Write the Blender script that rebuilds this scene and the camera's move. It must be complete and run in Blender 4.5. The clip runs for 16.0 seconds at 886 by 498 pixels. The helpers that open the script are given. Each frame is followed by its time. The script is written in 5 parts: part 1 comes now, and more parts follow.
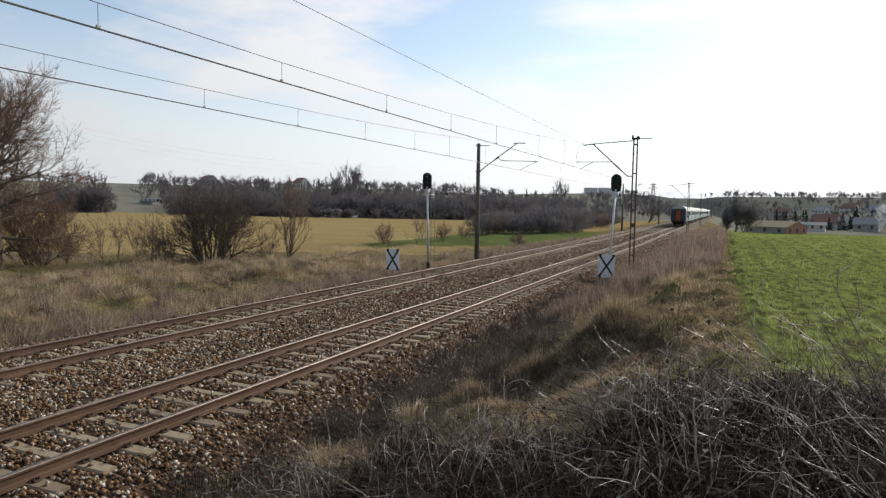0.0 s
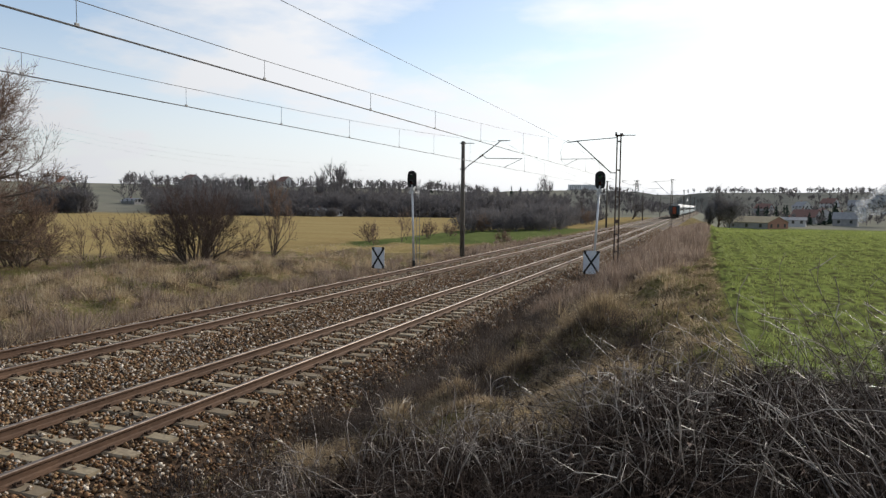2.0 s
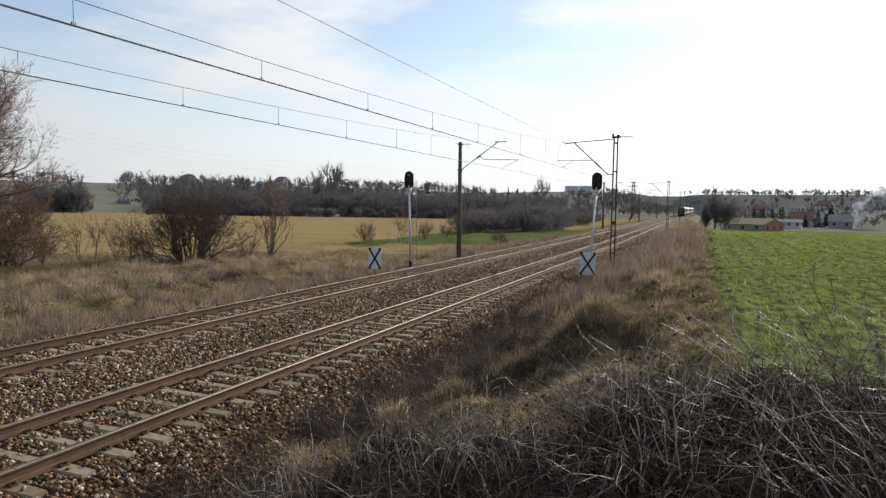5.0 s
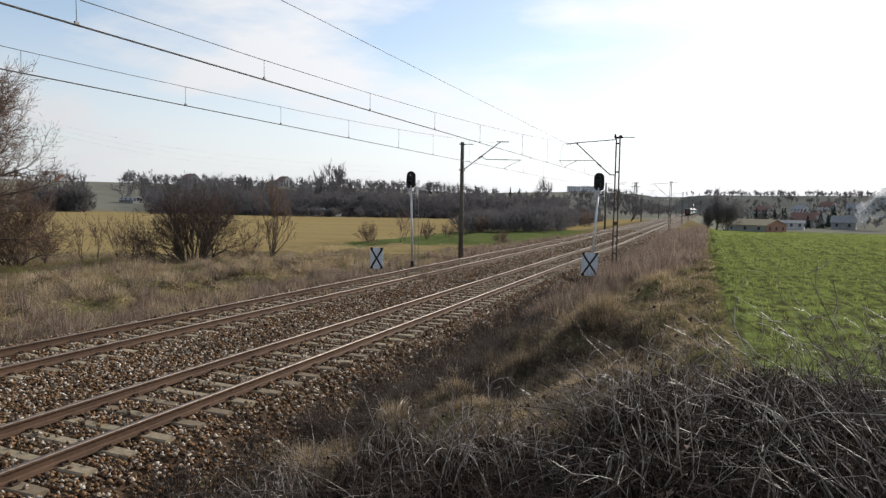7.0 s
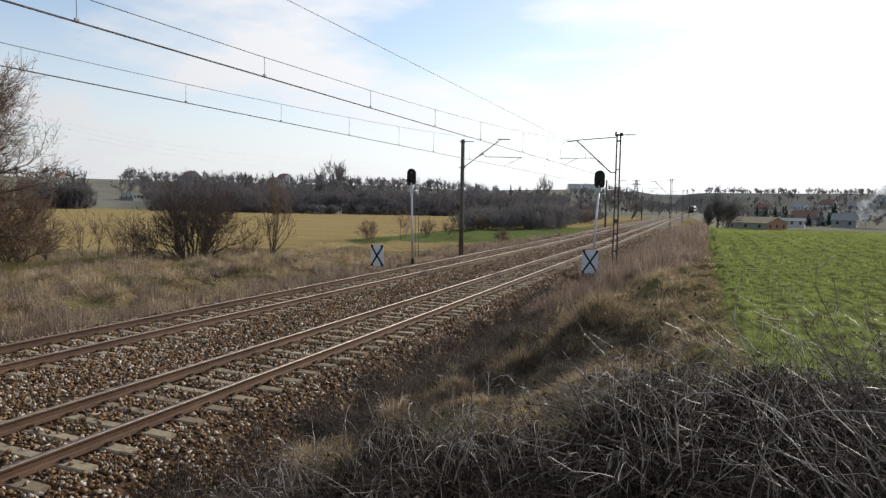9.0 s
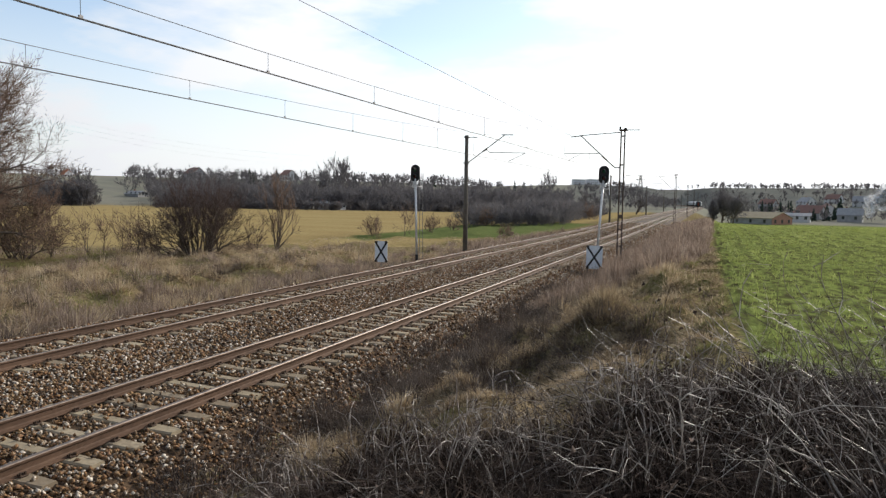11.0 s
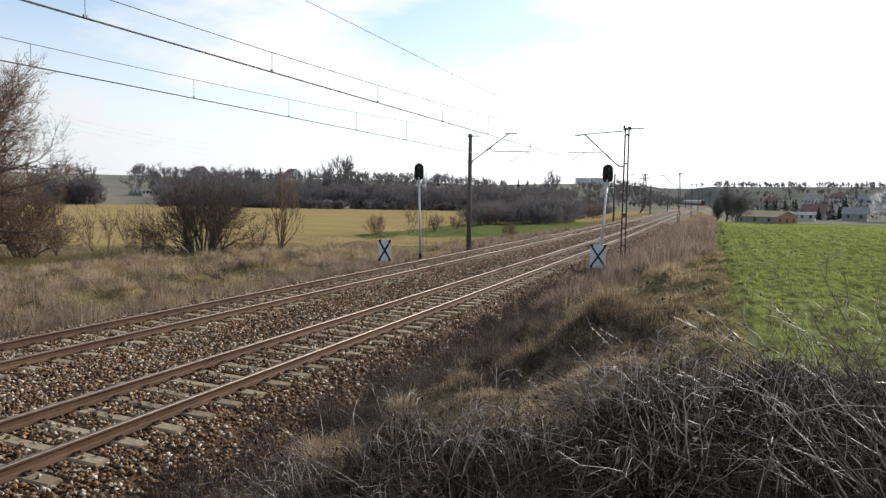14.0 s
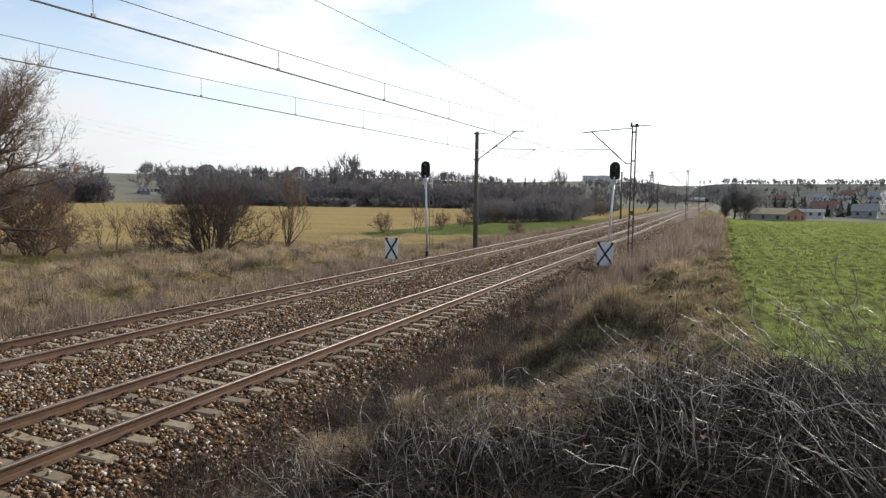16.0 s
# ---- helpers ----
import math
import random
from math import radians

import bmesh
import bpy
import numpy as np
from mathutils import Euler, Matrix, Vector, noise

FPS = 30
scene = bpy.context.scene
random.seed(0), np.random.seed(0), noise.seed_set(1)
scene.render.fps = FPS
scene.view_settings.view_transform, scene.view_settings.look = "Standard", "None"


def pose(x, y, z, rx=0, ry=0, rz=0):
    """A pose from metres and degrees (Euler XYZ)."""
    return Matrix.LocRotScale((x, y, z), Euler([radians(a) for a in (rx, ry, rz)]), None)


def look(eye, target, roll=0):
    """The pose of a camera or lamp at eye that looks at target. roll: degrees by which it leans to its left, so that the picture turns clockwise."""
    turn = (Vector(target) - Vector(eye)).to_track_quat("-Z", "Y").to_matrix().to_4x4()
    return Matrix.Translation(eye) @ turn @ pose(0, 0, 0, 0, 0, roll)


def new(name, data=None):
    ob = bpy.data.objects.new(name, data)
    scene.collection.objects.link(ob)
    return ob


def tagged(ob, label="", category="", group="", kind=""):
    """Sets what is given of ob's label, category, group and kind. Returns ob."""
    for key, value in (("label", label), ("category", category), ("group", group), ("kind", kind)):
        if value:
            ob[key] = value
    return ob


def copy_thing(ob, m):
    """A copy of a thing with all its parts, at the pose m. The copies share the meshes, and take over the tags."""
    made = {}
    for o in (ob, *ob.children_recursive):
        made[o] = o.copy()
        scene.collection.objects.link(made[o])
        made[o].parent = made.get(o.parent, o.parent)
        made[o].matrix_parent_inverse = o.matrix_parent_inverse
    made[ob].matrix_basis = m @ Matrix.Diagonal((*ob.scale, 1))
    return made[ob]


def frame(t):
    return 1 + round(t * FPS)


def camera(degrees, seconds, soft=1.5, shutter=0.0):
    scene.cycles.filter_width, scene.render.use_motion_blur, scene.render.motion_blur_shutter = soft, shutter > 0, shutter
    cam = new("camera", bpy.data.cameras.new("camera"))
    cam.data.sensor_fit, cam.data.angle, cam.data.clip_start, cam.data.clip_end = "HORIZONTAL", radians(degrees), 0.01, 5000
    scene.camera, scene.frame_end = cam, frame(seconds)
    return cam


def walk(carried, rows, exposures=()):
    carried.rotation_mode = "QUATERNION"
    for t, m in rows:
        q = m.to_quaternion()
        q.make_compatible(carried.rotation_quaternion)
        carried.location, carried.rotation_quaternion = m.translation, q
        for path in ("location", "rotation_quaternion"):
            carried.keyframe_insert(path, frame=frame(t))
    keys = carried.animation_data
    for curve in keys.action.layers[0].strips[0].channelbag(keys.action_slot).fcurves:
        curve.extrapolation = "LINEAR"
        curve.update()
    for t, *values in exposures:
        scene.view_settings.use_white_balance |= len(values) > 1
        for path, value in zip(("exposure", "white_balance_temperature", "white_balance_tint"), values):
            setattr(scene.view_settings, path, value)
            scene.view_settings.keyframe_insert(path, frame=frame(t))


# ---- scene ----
# World: +y runs along the railway, z = 0 is the top of the rails, x = 0 the middle of the nearer track.
EYE = (8.0, 0.0, 3.06)
cam = camera(69.25, 16.0, soft=1.35)


def aim(yaw, pitch, roll):
    """Yaw to the left of +y, pitch upwards, roll; degrees."""
    y, p = radians(yaw), radians(pitch)
    d = Vector((-math.sin(y) * math.cos(p), math.cos(y) * math.cos(p), math.sin(p)))
    return look(EYE, Vector(EYE) + d, -roll)


PATH = [
    (0.0, 23.965, -3.748, -0.929), (0.5, 23.640, -3.746, -0.920), (1.0, 23.244, -4.027, -0.488),
    (1.5, 22.889, -4.049, -0.325), (2.0, 22.658, -3.923, -0.522), (2.5, 22.586, -3.929, -0.336),
    (3.0, 22.566, -3.969, -0.399), (3.5, 22.452, -3.927, -0.550), (4.0, 22.304, -3.887, -0.687),
    (5.2, 22.39, -3.845, -0.76), (6.5, 22.512, -3.826, -0.803), (7.0, 22.533, -3.847, -0.889),
    (7.5, 22.494, -3.808, -1.010), (8.0, 22.465, -3.874, -1.111), (8.5, 22.548, -4.050, -0.813),
    (9.0, 22.563, -4.076, -0.943), (10.2, 22.77, -4.31, -0.85), (11.5, 22.979, -4.519, -0.798),
    (12.0, 23.008, -4.574, -0.825), (12.5, 23.113, -4.582, -0.795), (13.0, 23.151, -4.608, -0.772),
    (13.5, 23.184, -4.596, -0.755), (14.0, 23.243, -4.559, -0.781), (14.5, 23.332, -4.540, -0.706),
    (15.0, 23.448, -4.516, -0.924), (15.5, 23.582, -4.597, -0.777), (16.0, 23.835, -4.761, -0.674)]
walk(cam, [(t, aim(a, b, c)) for t, a, b, c in PATH], [(0.0, -0.50), (9.0, -0.46), (11.5, -0.24), (16.0, -0.22)])

# ---- light ----
SUN_EL, SUN_AZ = radians(26), radians(26)      # azimuth from +y towards +x
SUN_DIR = Vector((math.sin(SUN_AZ) * math.cos(SUN_EL), math.cos(SUN_AZ) * math.cos(SUN_EL), math.sin(SUN_EL)))


def make_world():
    w = bpy.data.worlds.new("world")
    scene.world = w
    w.use_nodes = True
    n, l = w.node_tree.nodes, w.node_tree.links
    n.clear()
    out, bg = n.new("ShaderNodeOutputWorld"), n.new("ShaderNodeBackground")
    sky = n.new("ShaderNodeTexSky")
    sky.sky_type, sky.sun_disc = "NISHITA", False
    sky.sun_elevation, sky.sun_rotation = SUN_EL, SUN_AZ
    sky.dust_density, sky.air_density = 0.6, 1.0
    co, mp = n.new("ShaderNodeTexCoord"), n.new("ShaderNodeMapping")
    mp.inputs["Scale"].default_value = (1.0, 1.7, 4.5)
    mp.inputs["Rotation"].default_value = (0.25, 0.1, 0.5)
    ns = n.new("ShaderNodeTexNoise")
    ns.inputs["Scale"].default_value, ns.inputs["Detail"].default_value = 2.3, 6
    ns.inputs["Roughness"].default_value = 0.55
    ramp = n.new("ShaderNodeValToRGB")
    ramp.color_ramp.elements[0].position, ramp.color_ramp.elements[1].position = 0.36, 0.60
    # thin cloud is brighter towards the sun
    dot = n.new("ShaderNodeVectorMath")
    dot.operation = "DOT_PRODUCT"
    dot.inputs[1].default_value = SUN_DIR
    br = n.new("ShaderNodeMapRange")
    br.inputs["From Min"].default_value, br.inputs["From Max"].default_value = -0.8, 1.0
    br.inputs["To Min"].default_value, br.inputs["To Max"].default_value = 2.6, 13.0
    cc = n.new("ShaderNodeVectorMath")
    cc.operation = "SCALE"
    cc.inputs[0].default_value = (0.97, 0.99, 1.03)
    mx = n.new("ShaderNodeMix")
    mx.data_type = "RGBA"
    l.new(co.outputs["Generated"], mp.inputs["Vector"])
    l.new(mp.outputs["Vector"], ns.inputs["Vector"])
    l.new(ns.outputs["Fac"], ramp.inputs["Fac"])
    l.new(co.outputs["Generated"], dot.inputs[0])
    l.new(dot.outputs["Value"], br.inputs["Value"])
    # and thinner, darker overhead
    over, dim = n.new("ShaderNodeMapRange"), n.new("ShaderNodeMath")
    over.inputs["From Min"].default_value, over.inputs["From Max"].default_value = 0.35, 0.75
    over.inputs["To Min"].default_value, over.inputs["To Max"].default_value = 1.0, 0.42
    dim.operation = "MULTIPLY"
    sz = n.new("ShaderNodeSeparateXYZ")
    l.new(co.outputs["Generated"], sz.inputs[0])
    l.new(sz.outputs["Z"], over.inputs["Value"])
    l.new(br.outputs["Result"], dim.inputs[0])
    l.new(over.outputs["Result"], dim.inputs[1])
    l.new(dim.outputs[0], cc.inputs["Scale"])
    # the cloud closes towards the horizon
    sp, low, top = n.new("ShaderNodeSeparateXYZ"), n.new("ShaderNodeMapRange"), n.new("ShaderNodeMath")
    low.inputs["From Min"].default_value, low.inputs["From Max"].default_value = 0.02, 0.24
    low.inputs["To Min"].default_value, low.inputs["To Max"].default_value = 1.0, 0.2
    top.operation = "MAXIMUM"
    l.new(co.outputs["Generated"], sp.inputs[0])
    l.new(sp.outputs["Z"], low.inputs["Value"])
    l.new(ramp.outputs["Color"], top.inputs[0])
    l.new(low.outputs["Result"], top.inputs[1])
    l.new(top.outputs[0], mx.inputs["Factor"])
    boost = n.new("ShaderNodeVectorMath")
    boost.operation = "SCALE"
    boost.inputs["Scale"].default_value = 1.9
    l.new(sky.outputs["Color"], boost.inputs[0])
    l.new(boost.outputs["Vector"], mx.inputs["A"])
    l.new(cc.outputs["Vector"], mx.inputs["B"])
    l.new(mx.outputs["Result"], bg.inputs["Color"])
    bg.inputs["Strength"].default_value = 0.125
    l.new(bg.outputs["Background"], out.inputs["Surface"])


make_world()
lamp = bpy.data.lights.new("sun", "SUN")
lamp.energy, lamp.angle, lamp.color = 5.0, radians(0.8), (1.0, 0.93, 0.82)
new("sun", lamp).matrix_world = look(tuple(SUN_DIR * 100), (0, 0, 0))

# ---- materials ----


def material(name, colours, scale=8.0, rough=0.8, metal=0.0, bump=0.3, spec=0.4, spread=0.0, detail=6, big=0.0, axes=(1, 1, 1), island=False, mid=(0.35, 0.68), thin=0.0):
    """A surface whose colour wanders between the colours at two scales, with fine relief; spread varies it piece by piece."""
    m = bpy.data.materials.new(name)
    m.use_nodes = True
    n, l = m.node_tree.nodes, m.node_tree.links
    b = n["Principled BSDF"]
    co, mp = n.new("ShaderNodeTexCoord"), n.new("ShaderNodeMapping")
    mp.inputs["Scale"].default_value = axes
    l.new(co.outputs["Object"], mp.inputs["Vector"])
    ns = n.new("ShaderNodeTexNoise")
    ns.inputs["Scale"].default_value, ns.inputs["Detail"].default_value = scale, detail
    l.new(mp.outputs["Vector"], ns.inputs["Vector"])
    fac = ns.outputs["Fac"]
    if big:
        n2 = n.new("ShaderNodeTexNoise")
        n2.inputs["Scale"].default_value, n2.inputs["Detail"].default_value = big, 3
        l.new(mp.outputs["Vector"], n2.inputs["Vector"])
        av = n.new("ShaderNodeMath")
        av.operation = "MULTIPLY_ADD"
        av.inputs[1].default_value = 0.6
        sc = n.new("ShaderNodeMath")
        sc.operation = "MULTIPLY"
        sc.inputs[1].default_value = 0.4
        l.new(fac, sc.inputs[0])
        l.new(n2.outputs["Fac"], av.inputs[0])
        l.new(sc.outputs[0], av.inputs[2])
        fac = av.outputs[0]
    if spread:
        if island:
            rnd = n.new("ShaderNodeNewGeometry").outputs["Random Per Island"]
        else:
            rnd = n.new("ShaderNodeObjectInfo").outputs["Random"]
        sub = n.new("ShaderNodeMath")
        sub.operation = "SUBTRACT"
        sub.inputs[1].default_value = 0.5
        l.new(rnd, sub.inputs[0])
        ad = n.new("ShaderNodeMath")
        ad.operation = "MULTIPLY_ADD"
        ad.inputs[1].default_value = spread
        l.new(sub.outputs[0], ad.inputs[0])
        l.new(fac, ad.inputs[2])
        fac = ad.outputs[0]
    ramp = n.new("ShaderNodeValToRGB")
    e = ramp.color_ramp.elements
    while len(e) < len(colours):
        e.new(0.5)
    for i, c in enumerate(colours):
        e[i].position = mid[0] + (mid[1] - mid[0]) * i / max(1, len(colours) - 1)
        e[i].color = (*c, 1)
    l.new(fac, ramp.inputs["Fac"])
    l.new(ramp.outputs["Color"], b.inputs["Base Color"])
    b.inputs["Roughness"].default_value, b.inputs["Metallic"].default_value = rough, metal
    b.inputs["Specular IOR Level"].default_value = spec
    if thin:
        tl, mxs = n.new("ShaderNodeBsdfTranslucent"), n.new("ShaderNodeMixShader")
        mxs.inputs["Fac"].default_value = thin
        l.new(ramp.outputs["Color"], tl.inputs["Color"])
        l.new(b.outputs["BSDF"], mxs.inputs[1])
        l.new(tl.outputs["BSDF"], mxs.inputs[2])
        l.new(mxs.outputs["Shader"], n["Material Output"].inputs["Surface"])
    if bump:
        bp = n.new("ShaderNodeBump")
        bp.inputs["Strength"].default_value, bp.inputs["Distance"].default_value = bump, 0.02
        l.new(ns.outputs["Fac"], bp.inputs["Height"])
        l.new(bp.outputs["Normal"], b.inputs["Normal"])
    return m


M = {
    "rail_side": material("rusty_rail_steel", [(0.075, 0.042, 0.026), (0.145, 0.085, 0.053)], 14, 0.75, 0.2, 0.2, big=1.1),
    "rail_top": material("polished_rail_steel", [(0.115, 0.086, 0.068), (0.205, 0.165, 0.138)], 9, 0.5, 0.6, 0.05),
    "concrete": material("weathered_concrete", [(0.22, 0.17, 0.112), (0.38, 0.31, 0.21), (0.29, 0.235, 0.155)], 16, 0.9, 0, 0.5, spread=0.5, big=3),
    "clip": material("dark_rusty_clip", [(0.045, 0.028, 0.02), (0.09, 0.056, 0.036)], 30, 0.8, 0.3, 0.3),
    "stone": material("ballast_stone", [(0.022, 0.013, 0.008), (0.10, 0.052, 0.024), (0.27, 0.150, 0.062), (0.15, 0.066, 0.036), (0.31, 0.20, 0.095), (0.12, 0.075, 0.042), (0.23, 0.165, 0.105), (0.60, 0.53, 0.44)], 40, 0.85, 0, 0.5, spread=1.0, island=True, mid=(0.04, 0.93)),
    # bed coloured darker than the stones, to paint the shade between them
    "ballast": material("packed_ballast", [(0.02, 0.012, 0.007), (0.075, 0.043, 0.022), (0.15, 0.098, 0.052)], 26, 0.95, 0, 1.0, detail=4, big=0.6),
    "mast": material("weathered_mast_concrete", [(0.085, 0.075, 0.062), (0.17, 0.15, 0.125)], 9, 0.9, 0, 0.4, big=1.2),
    "steel": material("dull_galvanised_steel", [(0.13, 0.125, 0.12), (0.24, 0.23, 0.22)], 14, 0.6, 0.4, 0.15),
    "rust": material("rust_brown_lattice_steel", [(0.085, 0.06, 0.05), (0.15, 0.115, 0.098)], 12, 0.8, 0.2, 0.2),
    "pole": material("silver_painted_pole", [(0.55, 0.56, 0.57), (0.74, 0.75, 0.76)], 10, 0.4, 0.3, 0.05),
    "black": material("black_signal_paint", [(0.010, 0.010, 0.011), (0.022, 0.022, 0.023)], 10, 0.55, 0, 0.05),
    "white": material("white_sign_enamel", [(0.66, 0.70, 0.76), (0.80, 0.82, 0.84)], 6, 0.45, 0, 0.03),
    "wire": material("weathered_copper_wire", [(0.16, 0.155, 0.155), (0.25, 0.24, 0.235)], 20, 0.5, 0.4, 0),
    "insulator": material("brown_porcelain", [(0.07, 0.035, 0.022), (0.10, 0.05, 0.03)], 10, 0.25, 0, 0),
}

# ---- helpers of this scene ----


def mesh_of(name, v, f, mats, smooth=False):
    me = bpy.data.meshes.new(name)
    me.from_pydata([tuple(p) for p in v], [], [tuple(q) for q in f])
    for m in mats if isinstance(mats, (list, tuple)) else [mats]:
        me.materials.append(m)
    if smooth:
        me.shade_smooth()
    me.update()
    return me


def fast_mesh(name, v, tri, mat):
    """A mesh of triangles from arrays."""
    me = bpy.data.meshes.new(name)
    v, tri = np.asarray(v, np.float32), np.asarray(tri, np.int32)
    me.vertices.add(len(v))
    me.vertices.foreach_set("co", v.ravel())
    me.loops.add(tri.size)
    me.loops.foreach_set("vertex_index", tri.ravel())
    me.polygons.add(len(tri))
    me.polygons.foreach_set("loop_start", np.arange(0, tri.size, 3, dtype=np.int32))
    me.update(calc_edges=True)
    me.materials.append(mat)
    return me


def part(name, bm, mat, parent, label="", m=None, smooth=False):
    """One mesh object out of a bmesh (or of a ready mesh) under a thing or part."""
    if isinstance(bm, bmesh.types.BMesh):
        me = bpy.data.meshes.new(name)
        bm.to_mesh(me)
        bm.free()
        me.materials.append(mat)
        if smooth:
            me.shade_smooth()
    else:
        me = bm
    ob = new(name, me)
    ob.parent = parent
    if m is not None:
        ob.matrix_basis = m
    return tagged(ob, label)


def thing(name, m, label, category, group="", kind=""):
    ob = new(name)
    ob.matrix_basis = m
    ob.empty_display_size = 0.2
    return tagged(ob, label, category, group, kind)


def box(bm, lo, hi, bevel=0.0, m=None):
    """Adds a box between two corners, with bevelled edges."""
    lo, hi = Vector(lo), Vector(hi)
    mat = Matrix.Translation((lo + hi) / 2) @ Matrix.Diagonal((*(hi - lo), 1))
    if m is not None:
        mat = m @ mat
    got = bmesh.ops.create_cube(bm, size=1, matrix=mat)["verts"]
    if bevel:
        es = list({e for v in got for e in v.link_edges})
        bmesh.ops.bevel(bm, geom=es, offset=bevel, segments=1, affect="EDGES")
    return bm


def tube(bm, p, q, r, r2=None, sides=8):
    """Adds a closed round bar from p to q."""
    p, q = Vector(p), Vector(q)
    d = q - p
    m = Matrix.Translation((p + q) / 2) @ d.to_track_quat("Z", "Y").to_matrix().to_4x4()
    bmesh.ops.create_cone(bm, cap_ends=True, segments=sides, radius1=r, radius2=r if r2 is None else r2, depth=d.length, matrix=m)
    return bm


def chain(bm, pts, r, sides=6):
    for a, b in zip(pts[:-1], pts[1:]):
        tube(bm, a, b, r, sides=sides)
    return bm


def wire_mesh(name, pts, r, mat, sides=5):
    """One continuous thin round wire through the points."""
    v, f, n = [], [], len(pts)
    for i, p in enumerate(pts):
        d = (Vector(pts[min(i + 1, n - 1)]) - Vector(pts[max(i - 1, 0)])).normalized()
        u = d.cross(Vector((0, 0, 1)) if abs(d.z) < 0.9 else Vector((1, 0, 0))).normalized()
        w = d.cross(u)
        for k in range(sides):
            a = 2 * math.pi * k / sides
            v.append(Vector(p) + (u * math.cos(a) + w * math.sin(a)) * r)
    for i in range(n - 1):
        for k in range(sides):
            a, c = i * sides + k, i * sides + (k + 1) % sides
            f.append((a, c, c + sides, a + sides))
    return mesh_of(name, v, f, mat)


def prism(outline, y0, y1):
    """An outline in x, z swept from y0 to y1, with ends."""
    n = len(outline)
    v = [(x, y0, z) for x, z in outline] + [(x, y1, z) for x, z in outline]
    f = [(i, (i + 1) % n, n + (i + 1) % n, n + i) for i in range(n)] + [tuple(range(n))[::-1], tuple(range(n, 2 * n))]
    return v, f


def bend(y):
    """How far the railway has swung to the left at y."""
    y = np.asarray(y, float)
    d = np.maximum(0.0, y - 60)
    far = np.clip(y - 465, 0, 480)
    return -2.4 * (1 - np.exp(-d * d / (d + 15) / 120)) - 3.8e-4 * far * far


def step(a, b, x):
    t = np.clip((np.asarray(x, float) - a) / (b - a), 0, 1)
    return t * t * (3 - 2 * t)


def waves(x, y, size, seed):
    """Smooth uneven ground, about -1 to 1."""
    r = np.random.RandomState(seed)
    z = 0.0
    for k in range(7):
        a, ph, s = r.uniform(0, 6.3), r.uniform(0, 6.3), size * r.uniform(0.5, 1.8)
        z = z + np.sin((x * np.cos(a) + y * np.sin(a)) * 6.283 / s + ph)
    return z / 3.5


TRACK_GAP = 4.6
BANK_X = [-3000, -45, -30, -22, -17, -11, -9.0, -7.6, -6.9, 1.95, 2.5, 3.3, 4.6, 6.3, 7.8, 8.6, 3000]
BANK_Z = [-1.5, -1.5, -1.5, -1.15, -0.95, -1.15, -1.0, -0.55, -0.42, -0.42, -0.75, -0.55, 0.0, 0.75, 1.10, 1.2, 1.2]


def ground_z(x, y):
    x, y = np.asarray(x, float), np.asarray(y, float)
    b = bend(y)
    u = x - b
    z = np.interp(u, BANK_X, BANK_Z)
    # the field falls away behind its crest, the bank flattens out
    past = np.clip(y - 42 - np.clip(x - 8, 0, 100) * 0.25, 0, 115)
    z = z - (0.6 * step(2.0, 7.5, u) + 0.4 * step(7.5, 12, u)) * 0.00042 * past * past
    r, az = np.hypot(x - 8, y), np.arctan2(x - 8, y)
    left = step(-0.15, -0.5, az)
    off = step(5, 60, np.abs(u + 2.3) - np.maximum(r - 800, 0) * 0.1)
    off = np.maximum(off, step(820, 1000, r))
    z = z + off * (left * 19 * step(235, 580, r) + (1 - left) * 26 * step(330, 900, r)) + 10 * step(1300, 3000, r) * off
    # tussocks and mounds
    rough = step(2.3, 4.0, u) * (1 - step(8.0, 9.0, u)) + step(-8, -10, u) * (1 - step(-32, -42, u))
    near = 1 - step(60, 140, r)
    z = z + near * rough * (0.15 * waves(x, y, 3.2, 3) + 0.17 * waves(x, y, 1.3, 4))
    z = z + near * 0.27 * waves(x, y, 6, 6) * step(-8.5, -13, u) * (1 - step(-32, -42, u))
    # the mound on the bank, steep towards the thicket
    z = z + 0.34 * np.exp(-((x - 6.1) / 1.2) ** 2 - ((y - 11.0) / np.where(y < 11.0, 0.75, 2.4)) ** 2)
    z = z + 0.12 * np.exp(-((x - 4.3) / 0.8) ** 2 - ((y - 13.6) / np.where(y < 13.6, 0.8, 2.4)) ** 2)
    z = z + 0.22 * np.exp(-((x - 6.9) / 0.6) ** 2 - ((y - 17.5) / 0.7) ** 2)
    z = z - 0.22 * np.exp(-((x - 6.0) / 1.4) ** 2 - ((y - 8.9) / 1.0) ** 2) + 0.38 * np.exp(-((x - 4.4) / 0.8) ** 2 - ((y - 9.0) / 1.0) ** 2)
    z = z + 0.03 * waves(x, y, 1.7, 9) * step(8.6, 10, u) * near
    return z


def at(x, y, rz=0.0, sink=0.0):
    """A pose on the ground."""
    return pose(x, y, float(ground_z(x, y)) - sink, 0, 0, rz)


